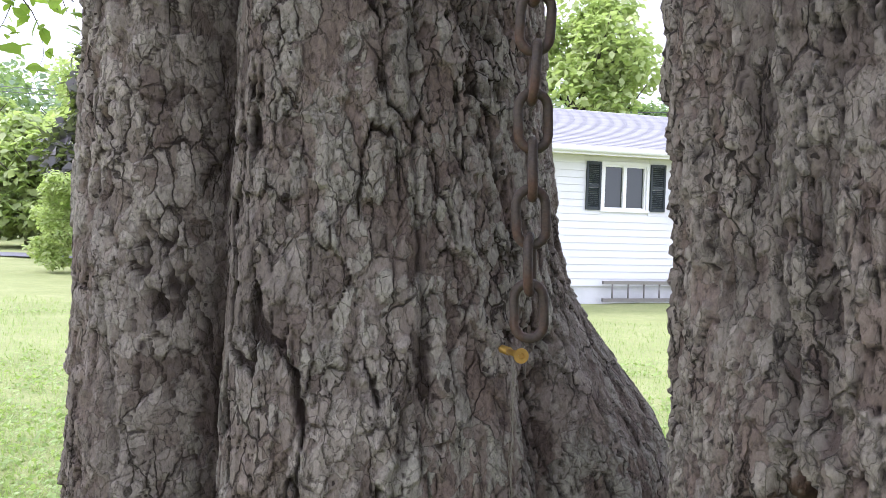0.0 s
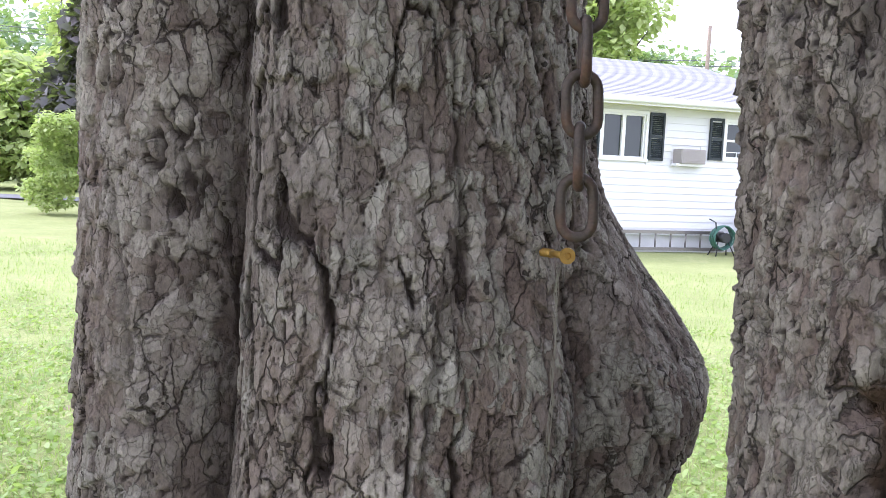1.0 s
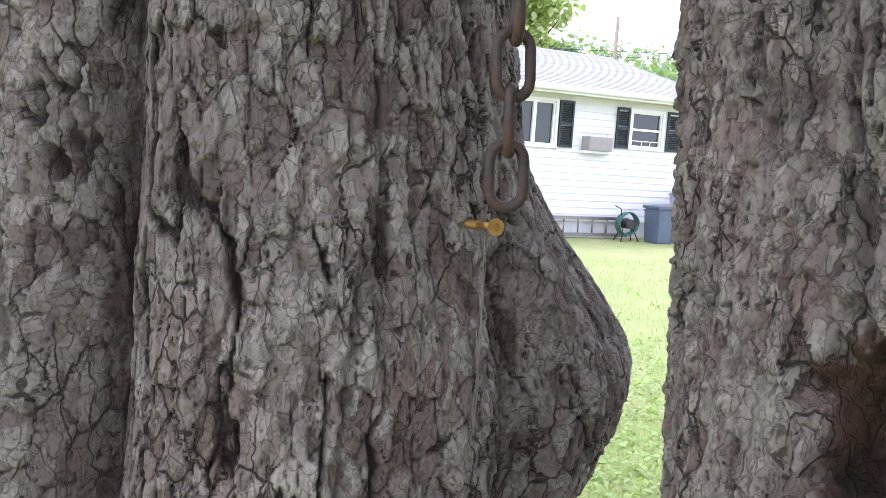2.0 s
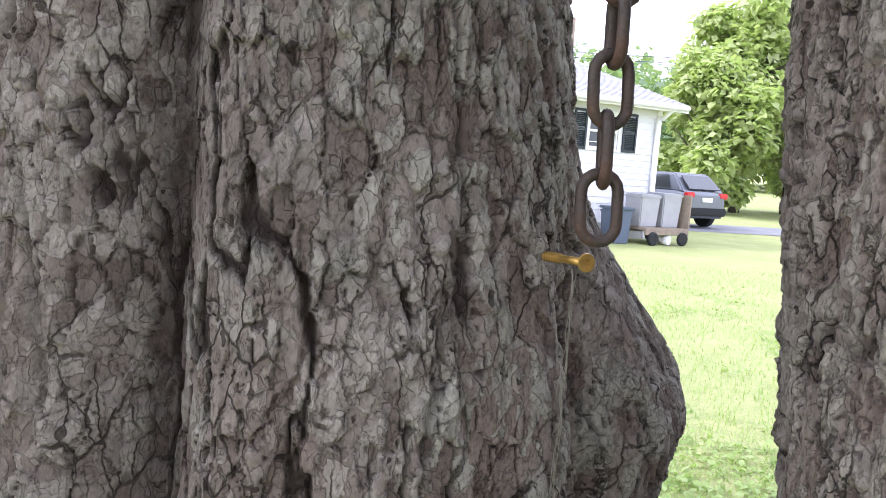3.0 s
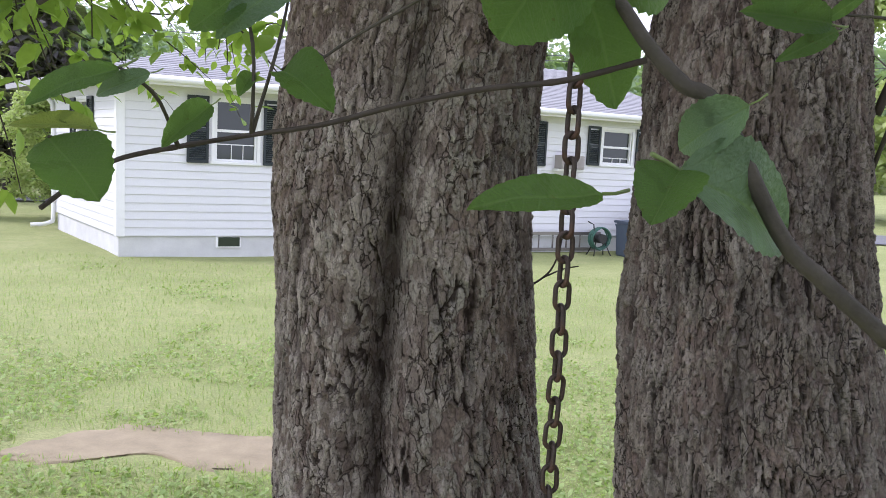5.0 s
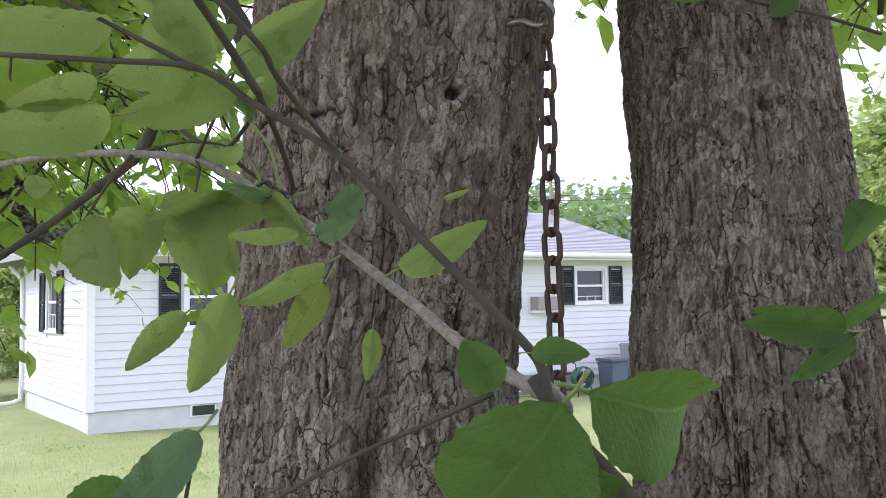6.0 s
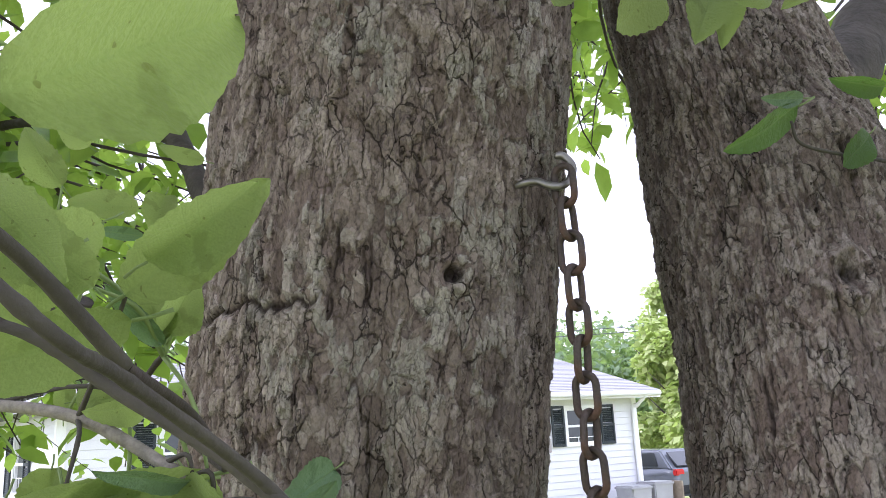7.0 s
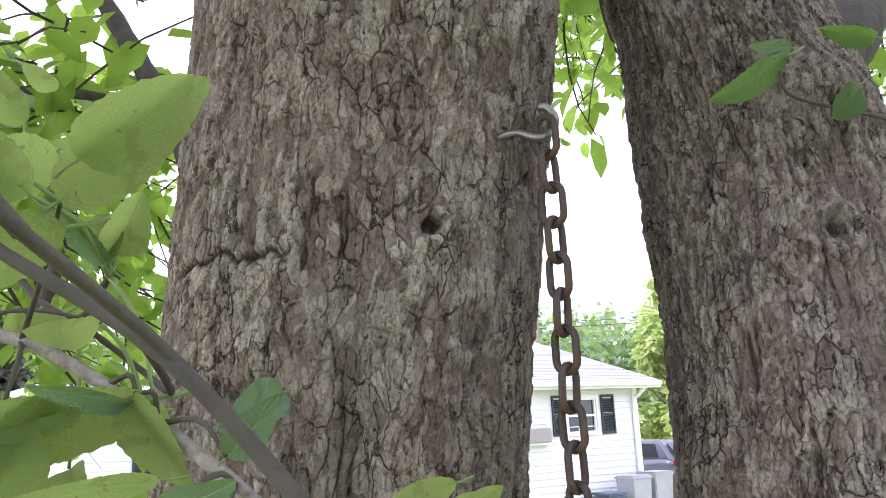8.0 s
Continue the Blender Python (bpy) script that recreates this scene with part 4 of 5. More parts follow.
HIGH_LEAVES = [
    ((-0.146, 0.36, 2.045), (-0.099, 0.33, 2.069), 0.42, 0),
    ((-0.117, 0.2, 2.044), (-0.077, 0.23, 2.074), 0.36, 0),
    ((-0.167, 0.3, 2.065), (-0.144, 0.3, 2.037), 0.7, 0),
    ((-0.152, 0.42, 2.014), (-0.169, 0.4, 2.006), 0.5, 0),
    ((-0.19, 0.42, 1.989), (-0.186, 0.4, 1.966), 0.6, 0),
    ((-0.113, 0.36, 1.958), (-0.141, 0.33, 1.954), 0.25, 0),
    ((-0.156, 0.42, 1.976), (-0.164, 0.4, 1.965), 0.6, 0),
    ((-0.045, 0.2, 1.957), (-0.036, 0.2, 1.959), 0.25, 0),
    ((-0.097, 0.38, 1.963), (-0.079, 0.36, 1.979), 0.4, 1),
    ((-0.132, 0.4, 1.983), (-0.155, 0.37, 1.983), 0.22, 1),
    ((-0.134, 0.4, 1.984), (-0.115, 0.38, 1.957), 0.35, 0),
]
TOP_RIGHT_LEAVES = [
    ((0.128, 0.52, 2.292), (0.092, 0.5, 2.242), 0.62, 3),
    ((0.162, 0.52, 2.278), (0.143, 0.5, 2.240), 0.62, 3),
    ((0.179, 0.53, 2.285), (0.166, 0.51, 2.246), 0.5, 3),
    ((0.06, 0.5, 2.285), (0.045, 0.48, 2.250), 0.62, 3),
    ((0.211, 0.52, 2.290), (0.175, 0.5, 2.262), 0.5, 3),
    ((0.252, 0.53, 2.302), (0.222, 0.52, 2.275), 0.5, 3),
    ((0.229, 0.55, 2.208), (0.172, 0.54, 2.170), 0.36, 0),
    ((0.23, 0.545, 2.212), (0.199, 0.53, 2.204), 0.45, 1),
    ((0.295, 0.55, 2.222), (0.256, 0.54, 2.218), 0.4, 0),
    ((0.285, 0.56, 2.190), (0.258, 0.55, 2.163), 0.6, 0),
]
THICKET_LEAVES = [
    ((-0.154, 0.36, 2.035), (-0.161, 0.36, 2.054), 0.9, 0),
    ((-0.154, 0.36, 2.038), (-0.139, 0.35, 2.055), 0.7, 0),
    ((-0.167, 0.32, 2.049), (-0.19, 0.3, 2.07), 0.62, 0),
    ((-0.154, 0.36, 2.034), (-0.165, 0.33, 2.048), 0.22, 1),
    ((-0.176, 0.42, 2.025), (-0.198, 0.42, 2.017), 0.7, 0),
    ((-0.15, 0.4, 1.982), (-0.187, 0.36, 1.98), 0.2, 0),
    ((-0.149, 0.4, 1.981), (-0.137, 0.38, 1.972), 0.5, 0),
    ((-0.236, 0.6, 2.162), (-0.277, 0.58, 2.162), 0.42, 0),
    ((-0.232, 0.6, 2.141), (-0.258, 0.58, 2.141), 0.3, 1),
    ((-0.218, 0.6, 2.171), (-0.221, 0.58, 2.143), 0.6, 0),
    ((-0.25, 0.5, 2.146), (-0.267, 0.48, 2.172), 0.6, 0),
]
THICKET_OUTER_LEAVES = [
    ((-0.254, 0.55, 2.189), (-0.267, 0.53, 2.196), 0.6, 0),
    ((-0.196, 0.62, 2.203), (-0.222, 0.6, 2.205), 0.4, 0),
    ((-0.089, 0.35, 1.984), (-0.102, 0.33, 1.975), 0.6, 1),
    ((-0.212, 0.42, 2.011), (-0.212, 0.42, 2.03), 0.5, 0),
    ((-0.136, 0.36, 1.984), (-0.201, 0.33, 1.965), 0.3, 0),
    ((-0.179, 0.4, 1.96), (-0.17, 0.38, 1.944), 0.7, 0),
    ((-0.03, 0.34, 1.951), (-0.056, 0.36, 1.941), 0.3, 0),
    ((-0.179, 0.32, 2.062), (-0.211, 0.3, 2.036), 0.55, 0),
    ((-0.261, 0.4, 2.065), (-0.287, 0.38, 2.042), 0.5, 0),
    ((-0.199, 0.42, 2.101), (-0.233, 0.4, 2.076), 0.6, 0),
    ((-0.233, 0.3, 2.061), (-0.28, 0.3, 2.055), 0.5, 0),
]
RIGHT_LEAVES = [
    ((0.236, 0.42, 1.897), (0.17, 0.4, 1.903), 0.36, 0),
    ((0.232, 0.42, 1.899), (0.255, 0.4, 1.921), 0.3, 0),
    ((0.241, 0.42, 1.891), (0.194, 0.4, 1.868), 0.3, 0),
    ((0.311, 0.5, 1.991), (0.278, 0.48, 1.965), 0.6, 0),
    ((0.228, 0.44, 1.901), (0.176, 0.42, 1.91), 0.4, 0),
]
MAIN_STEM = [(-0.33, 0.49, 2.018), (-0.275, 0.465, 2.02), (-0.224, 0.44, 2.016), (-0.181, 0.42, 2.008), (-0.144, 0.405, 1.989), (-0.124, 0.398, 1.975), (-0.094, 0.38, 1.954), (-0.069, 0.36, 1.934), (-0.051, 0.34, 1.919), (-0.034, 0.31, 1.904), (-0.019, 0.285, 1.893), (-0.004, 0.26, 1.885), (0.003, 0.24, 1.88)]
SECOND_HIGH = [(-0.238, 0.3, 2.036), (-0.188, 0.285, 2.029), (-0.145, 0.272, 2.022), (-0.121, 0.272, 2.007), (-0.085, 0.262, 1.983), (-0.051, 0.25, 1.947), (-0.024, 0.24, 1.918), (-0.008, 0.236, 1.899)]
LOW_STEM = [(-0.01, 0.235, 1.893), (0.001, 0.225, 1.874), (0.017, 0.215, 1.856), (0.031, 0.205, 1.834), (0.047, 0.2, 1.817), (0.062, 0.195, 1.807), (0.094, 0.19, 1.751), (0.113, 0.185, 1.732), (0.143, 0.18, 1.707)]
CROSS_TWIG = [(0.033, 0.215, 1.829), (-0.004, 0.219, 1.818), (-0.043, 0.223, 1.812), (-0.083, 0.232, 1.803), (-0.122, 0.247, 1.792), (-0.16, 0.256, 1.785), (-0.196, 0.25, 1.777), (-0.219, 0.234, 1.77), (-0.229, 0.214, 1.761), (-0.24, 0.194, 1.747)]
THIRD_STEM = [(-0.085, 0.262, 1.984), (-0.103, 0.225, 2.004), (-0.106, 0.2, 2.009), (-0.124, 0.19, 2.027), (-0.136, 0.18, 2.037)]
SIDE_STEM = [(-0.145, 0.272, 2.022), (-0.185, 0.29, 2.046), (-0.228, 0.31, 2.072)]
FAR_STEM = [(-0.598, 0.9, 1.954), (-0.485, 0.85, 2.009), (-0.4, 0.8, 2.053), (-0.34, 0.75, 2.082), (-0.312, 0.72, 2.119)]
THIN_TWIG = [(-0.026, 0.23, 1.888), (-0.051, 0.25, 1.874), (-0.079, 0.27, 1.859), (-0.109, 0.28, 1.842), (-0.127, 0.28, 1.829)]
STUB_TWIG = [(0.324, 0.6, 2.182), (0.27, 0.57, 2.178), (0.227, 0.55, 2.18), (0.222, 0.55, 2.197)]
branch = thing("forked_branch", "slender forked fruit-tree branch with large green leaves", "branch", pose(-0.008, -0.047, 0.0))
stem("stem", [(0.143, 0.18, 1.707), (0.30, 0.17, 1.60), (0.48, 0.25, 1.50), (0.52, 0.42, 1.44), (0.40, 0.55, 1.40)], 0.0042, 0.0065, TWIG, branch, 0.1)
stem("stem", LOW_STEM, 0.0030, 0.0042, TWIG, branch, 0.12)
stem("stem", MAIN_STEM + [(-0.008, 0.236, 1.892)], 0.0023, 0.0032, TWIG_PALE, branch, 0.2)
stem("stem", SECOND_HIGH + [(-0.006, 0.226, 1.884)], 0.0012, 0.0021, TWIG, branch, 0.2)
stem("stem", [(-0.062, 0.254, 1.959)] + THIRD_STEM, 0.0014, 0.0010, TWIG, branch, 0.2)
stem("stem", SIDE_STEM, 0.0012, 0.0009, TWIG_DARK, branch, 0.2)
stem("twig", CROSS_TWIG, 0.0016, 0.0012, TWIG_DARK, branch, 0.3)
stem("twig", THIN_TWIG, 0.0011, 0.0007, TWIG, branch, 0.3)
put_leaves(FORK_LEAVES + LEFT_LEAVES, branch)
# upper leaves take the brighter, backlit-coloured copy
put_leaves([(base, tip, ratio, kind or 3) for base, tip, ratio, kind in UPPER_LEAVES + MORE_UPPER_LEAVES + HIGH_LEAVES], branch, (-0.1, -0.1, 1.8))
# little side shoots that carry the leaves of the stems
SHOOTS = [(MAIN_STEM[3], HIGH_LEAVES[0][0]), (MAIN_STEM[5], HIGH_LEAVES[10][0]), (MAIN_STEM[5], HIGH_LEAVES[8][0]), (MAIN_STEM[4], HIGH_LEAVES[9][0]), (MAIN_STEM[2], HIGH_LEAVES[3][0]), (MAIN_STEM[6], UPPER_LEAVES[6][0]), (MAIN_STEM[6], UPPER_LEAVES[9][0]),
          (MAIN_STEM[2], UPPER_LEAVES[3][0]), (MAIN_STEM[3], UPPER_LEAVES[4][0]), (CROSS_TWIG[5], LEFT_LEAVES[1][0]), (CROSS_TWIG[6], LEFT_LEAVES[4][0]), (CROSS_TWIG[8], LEFT_LEAVES[7][0]), (THIN_TWIG[4], LEFT_LEAVES[3][0]), (CROSS_TWIG[5], LEFT_LEAVES[2][0])]
for a, b in SHOOTS:
    a, b = Vector(a), Vector(b)
    stem("shoot", [a, a.lerp(b, 0.5) + Vector((0.004, -0.004, 0.006)), b], 0.0011, 0.0007, TWIG, branch, 0.2, 8)

spur = thing("leafy_spur", "short leafy spur on the grey tree stem", "branch")
stem("twig", [(0.40, 0.62, 2.17), *STUB_TWIG], 0.0019, 0.0010, TWIG, spur, 0.2)
stem("twig", [(0.40, 0.62, 2.19), (0.34, 0.5, 2.30), (0.25, 0.53, 2.31), (0.16, 0.52, 2.29), (0.06, 0.50, 2.29)], 0.003, 0.0014, TWIG, spur, 0.2)
put_leaves(TOP_RIGHT_LEAVES, spur, (0.0, 0.0, 1.8))
thicket = thing("leafy_shoot", "crowded leafy shoot of broad pale-green leaves", "branch")
CARRY = [(-0.33, 0.60, 2.13), (-0.27, 0.52, 2.10), (-0.22, 0.44, 2.045), (-0.18, 0.40, 2.02), (-0.155, 0.365, 2.03)]
stem("twig", CARRY, 0.0022, 0.0012, TWIG_DARK, thicket, 0.2)
stem("twig", [(-0.145, 0.165, 2.040), (-0.138, 0.20, 2.030), (-0.127, 0.226, 2.012)], 0.0014, 0.0020, TWIG, thicket, 0.15)
stem("twig", [(-0.127, 0.226, 2.012), (-0.128, 0.30, 2.003), (-0.130, 0.36, 1.986), (-0.155, 0.40, 2.0), (-0.18, 0.40, 2.02)], 0.0016, 0.0012, TWIG_DARK, thicket, 0.15)
# same brightened leaf colour here, as though lit from behind
put_leaves([(base, tip, ratio, kind or 3) for base, tip, ratio, kind in THICKET_LEAVES + THICKET_OUTER_LEAVES], thicket, (-0.08, 0.0, 1.9))
for base, tip, ratio, kind in THICKET_LEAVES + THICKET_OUTER_LEAVES:
    a = Vector(base)
    b = min((p for p in curve_points(CARRY, 30)), key=lambda p: (p - a).length)
    if (a - b).length < 0.07:
        stem("shoot", [b, b.lerp(a, 0.5) + Vector((0.003, -0.002, 0.005)), a], 0.0010, 0.0007, STALK, thicket, 0.2, 8)
low_spur = thing("leafy_spur", "thin leafy shoot beside the grey tree stem", "branch")
stem("twig", [(0.36, 0.56, 1.78), (0.33, 0.47, 1.86), (0.30, 0.43, 1.90), (0.24, 0.42, 1.905)], 0.0024, 0.0010, TWIG, low_spur, 0.2)
stem("twig", [(0.36, 0.56, 1.84), (0.37, 0.52, 1.95), (0.35, 0.52, 2.05), (0.38, 0.5, 2.2)], 0.0045, 0.003, TWIG_DARK, low_spur, 0.2)
put_leaves(RIGHT_LEAVES, low_spur)
stem("twig", [(0.03, 0.78, 1.60), (0.085, 0.80, 1.63), (0.102, 0.805, 1.655), (0.108, 0.81, 1.68)], 0.0016, 0.0009, TWIG_DARK, tree, 0.2)
stem("twig", [(0.085, 0.80, 1.63), (0.11, 0.80, 1.642), (0.128, 0.79, 1.648)], 0.0012, 0.0008, TWIG_DARK, tree, 0.2)

# limbs of the tree
for ctrl, r0, r1 in (([(-0.10, 0.84, 2.02), (-0.24, 1.00, 2.22), (-0.36, 1.14, 2.45), (-0.60, 1.35, 2.85), (-1.1, 1.7, 3.6)], 0.019, 0.013), ([(0.27, 0.74, 2.16), (0.38, 0.84, 2.34), (0.55, 0.98, 2.44), (0.95, 1.2, 2.9), (1.5, 1.5, 3.6)], 0.06, 0.03),
                     ([(-0.34, 1.12, 2.42), (-0.62, 1.25, 2.50), (-0.95, 1.5, 2.52), (-1.5, 1.9, 2.62)], 0.009, 0.005), (FAR_STEM, 0.004, 0.006),
                     ([(0.04, 0.72, 3.3), (-0.3, 0.4, 4.0), (-0.8, -0.2, 4.6)], 0.09, 0.03), ([(0.30, 0.9, 3.5), (0.7, 0.5, 4.2), (1.2, -0.2, 4.6)], 0.07, 0.03), ([(0.04, 0.72, 3.3), (0.1, 1.3, 4.2), (0.0, 2.0, 5.0)], 0.09, 0.03)):
    pts = curve_points(ctrl, 40)
    rng = random.Random(5)
    limb = rod(bmesh.new(), pts, [(r0 + (r1 - r0) * k / 39) * rng.uniform(0.88, 1.14) for k in range(40)], 14)
    part("limb", limb, BARK_LIMB, tree)


def leaf_cloud(name, spots, size, material, parent, seed, droop=0.5, label="", far=False):
    """Many simple folded leaves, one bunch after another, in one mesh."""
    rng = np.random.default_rng(seed)
    shape = np.array([(0, 0, 0), (0.3, 0.27, 0.06), (0.3, -0.27, 0.06), (0.33, 0, 0), (0.7, 0.24, 0.02), (0.7, -0.24, 0.02), (0.72, 0, -0.04), (1, 0, -0.12)])
    quads = np.array([(0, 3, 1, 1), (0, 2, 3, 3), (3, 6, 4, 1), (2, 5, 6, 3), (6, 7, 4, 4), (5, 7, 6, 6)])
    if far:
        shape, quads = np.array([(0, 0, 0), (0.5, 0.32, 0.08), (1, 0, -0.1), (0.5, -0.32, 0.08)]), np.array([(0, 3, 2, 1)])
    p = np.asarray(spots)
    n, corners = len(p), len(shape)
    yaw, pitch, roll = rng.uniform(0, 2 * math.pi, n), rng.normal(-droop, 0.45, n), rng.normal(0, 0.5, n)
    s = size * rng.uniform(0.6, 1.25, n)
    x = np.stack([np.cos(yaw) * np.cos(pitch), np.sin(yaw) * np.cos(pitch), np.sin(pitch)], -1)
    y = np.stack([-np.sin(yaw), np.cos(yaw), np.zeros(n)], -1)
    z = np.cross(x, y)
    y, z = y * np.cos(roll)[:, None] + z * np.sin(roll)[:, None], z * np.cos(roll)[:, None] - y * np.sin(roll)[:, None]
    co = p[:, None] + s[:, None, None] * (shape[None, :, :1] * x[:, None] + shape[None, :, 1:2] * y[:, None] + shape[None, :, 2:] * z[:, None])
    tris = [q[:3] if q[2] == q[3] else q for q in quads.tolist()]
    loops = np.concatenate([np.array(t) for t in tris])
    sizes = np.array([len(t) for t in tris])
    li = (np.arange(n)[:, None] * corners + loops[None]).reshape(-1)
    starts = (np.arange(n)[:, None] * sizes.sum() + np.concatenate([[0], np.cumsum(sizes)[:-1]])[None]).reshape(-1)
    mesh = bpy.data.meshes.new(name)
    mesh.vertices.add(n * corners)
    mesh.vertices.foreach_set("co", co.reshape(-1).astype(np.float32))
    mesh.loops.add(len(li))
    mesh.loops.foreach_set("vertex_index", li.astype(np.int32))
    mesh.polygons.add(len(starts))
    mesh.polygons.foreach_set("loop_start", starts.astype(np.int32))
    mesh.update(calc_edges=True)
    mesh.validate()
    return add(name, mesh, material, parent, None, label)


def hanging_twigs(seed, count, where, length, leaves, material=None):
    """Thin twigs that arch out and down from a region, and the places of the leaves along them."""
    rng = random.Random(seed)
    bm, spots = bmesh.new(), []
    for _ in range(count):
        p = Vector(where(rng))
        d = Vector((rng.uniform(-1, 1), rng.uniform(-1, 1), rng.uniform(-0.9, 0.25))).normalized()
        path = [p.copy()]
        for k in range(6):
            d = (d + Vector((rng.uniform(-0.3, 0.3), rng.uniform(-0.3, 0.3), rng.uniform(-0.32, 0.18)))).normalized()
            p = p + d * length / 6
            path.append(p.copy())
        rod(bm, path, [0.0035 - 0.0004 * k for k in range(7)], 4)
        for k in range(leaves):
            f = rng.uniform(0.1, 1.0) * 6
            i = min(int(f), 5)
            q = path[i].lerp(path[i + 1], f - i)
            spots.append(tuple(q + Vector((rng.gauss(0, 0.02), rng.gauss(0, 0.02), rng.gauss(0, 0.02)))))
    return bm, spots


def left_region(rng):
    y = rng.uniform(0.95, 3.2)
    return (-0.20 - 0.34 * y + rng.uniform(-0.55, 0.22) * y * 0.75 - 0.1, y, rng.uniform(2.12, 2.5) + 0.30 * y * rng.random())


def mid_region(rng):
    y = rng.uniform(1.1, 2.8)
    return (-0.06 + 0.28 * y + rng.uniform(-0.08, 0.09) * y, y, 2.28 + 0.34 * y + rng.uniform(0.0, 0.45))


def right_region(rng):
    y = rng.uniform(1.2, 3.0)
    return (0.35 + 0.42 * y + rng.uniform(-0.12, 0.3) * y, y, 2.2 + 0.28 * y + rng.uniform(-0.1, 0.6))


for no, (region, count, length, leaves) in enumerate(((left_region, 300, 0.55, 19), (mid_region, 62, 0.38, 15), (right_region, 80, 0.5, 16))):
    bm, spots = hanging_twigs(60 + no, count, region, length, leaves)
    tagged(part("twig_spray", bm, TWIG_DARK, tree), "thin dark twigs", kind="stuff")
    tagged(leaf_cloud("foliage", spots, 0.064, LEAF, tree, 70 + no, 0.5), "hanging yellow-green leaves", kind="stuff")

# unseen crown overhead, placed to keep sky light off the stems
rng = np.random.default_rng(9)
n = 42000
ang, rad = rng.uniform(0, 2 * math.pi, n), 4.6 * np.sqrt(rng.uniform(0.0, 1, n))
# added skirt hangs behind and right only; the left stays open for light
low = np.where((np.sin(ang) < -0.15) & (np.cos(ang) > -0.1), np.clip(3.1 - 0.75 * np.clip(rad - 1.6, 0, 9), 1.1, 9), 2.95 + 0.1 * rad)
top = np.stack([0.1 + rad * np.cos(ang), -0.3 + rad * np.sin(ang), low + rng.uniform(0, 1, n) ** 1.4 * (2.9 - 0.4 * rad)], -1)
keep = (fbm(top[:, 0] * 1.3, top[:, 1] * 1.3, 5) > -0.34) & ~((top[:, 1] > 1.2) & (top[:, 2] < 2.9 + 0.36 * top[:, 1]))
# cut away over the lawn so that it stays bright
keep &= top[:, 1] < 2.1
keep &= ~((np.abs(top[:, 0]) < 1.3) & (top[:, 1] > -1.6) & (top[:, 2] < 2.75))
tagged(leaf_cloud("crown", top[keep], 0.105, LEAF_CROWN, tree, 12, 0.2, far=True), "unseen leafy crown, added to shade the stems", kind="stuff")

# ---------------------------------------------------------------- distance: trees, hill, hedge, road


def clump_tree(label, x, y, height, radius, material, seed, base=0.0, size=0.22, leaves=2600, category="tree", name="tree", trunk=True):
    """A tree with a tapered trunk, limbs and a crown of many leaf clumps with an uneven outline."""
    rng = random.Random(seed)
    t = thing(name, label, category, pose(x, y, base))
    if trunk:
        bm = rod(bmesh.new(), [(0, 0, -0.3), (0.05, 0, height * 0.25), (0, 0.06, height * 0.55), (0.04, 0, height * 0.85)], [height * 0.028, height * 0.022, height * 0.014, 0.02], 8)
        for _ in range(7):
            a, z = rng.uniform(0, 6.28), height * rng.uniform(0.25, 0.6)
            rod(bm, [(0, 0, z), (0.5 * radius * math.cos(a), 0.5 * radius * math.sin(a), z + height * 0.1), (0.85 * radius * math.cos(a), 0.85 * radius * math.sin(a), z + height * 0.22)], [height * 0.01, height * 0.006, 0.015], 5)
        part("trunk", bm, TWIG_DARK, t)
    blobs = []
    for _ in range(34):
        a, f = rng.uniform(0, 6.28), rng.random()
        r = radius * (0.95 - 0.75 * abs(f - 0.35)) * math.sqrt(rng.random())
        blobs.append((r * math.cos(a), r * math.sin(a), height * (0.13 + 0.77 * f), radius * rng.uniform(0.22, 0.42)))
    g = np.random.default_rng(seed)
    pts = []
    for k in range(leaves):
        bx, by, bz, br = blobs[k % len(blobs)]
        d = g.normal(0, 1, 3)
        d /= np.linalg.norm(d)
        d = d * br * g.uniform(0.6, 1.05)
        pts.append((bx + d[0], by + d[1], bz + d[2] * 0.85))
    leaf_cloud("crown", pts, size, material, t, seed, 0.3, far=True)
    return t


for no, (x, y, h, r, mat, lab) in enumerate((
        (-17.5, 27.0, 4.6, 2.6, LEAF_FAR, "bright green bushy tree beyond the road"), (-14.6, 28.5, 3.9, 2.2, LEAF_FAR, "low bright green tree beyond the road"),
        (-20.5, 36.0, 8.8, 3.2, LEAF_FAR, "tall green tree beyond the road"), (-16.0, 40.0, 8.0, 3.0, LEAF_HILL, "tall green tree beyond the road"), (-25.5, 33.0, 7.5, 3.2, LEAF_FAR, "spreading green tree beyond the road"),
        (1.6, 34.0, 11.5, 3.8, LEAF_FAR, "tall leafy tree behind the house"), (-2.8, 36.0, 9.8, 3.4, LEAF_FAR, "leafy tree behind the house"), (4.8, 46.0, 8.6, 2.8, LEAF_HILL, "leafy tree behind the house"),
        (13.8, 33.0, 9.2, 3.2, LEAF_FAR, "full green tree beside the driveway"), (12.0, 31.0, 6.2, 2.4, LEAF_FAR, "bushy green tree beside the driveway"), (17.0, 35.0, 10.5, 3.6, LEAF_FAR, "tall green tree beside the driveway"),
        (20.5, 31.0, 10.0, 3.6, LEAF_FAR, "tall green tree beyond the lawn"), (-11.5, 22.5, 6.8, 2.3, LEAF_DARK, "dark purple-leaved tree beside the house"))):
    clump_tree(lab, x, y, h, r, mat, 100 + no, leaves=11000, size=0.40)
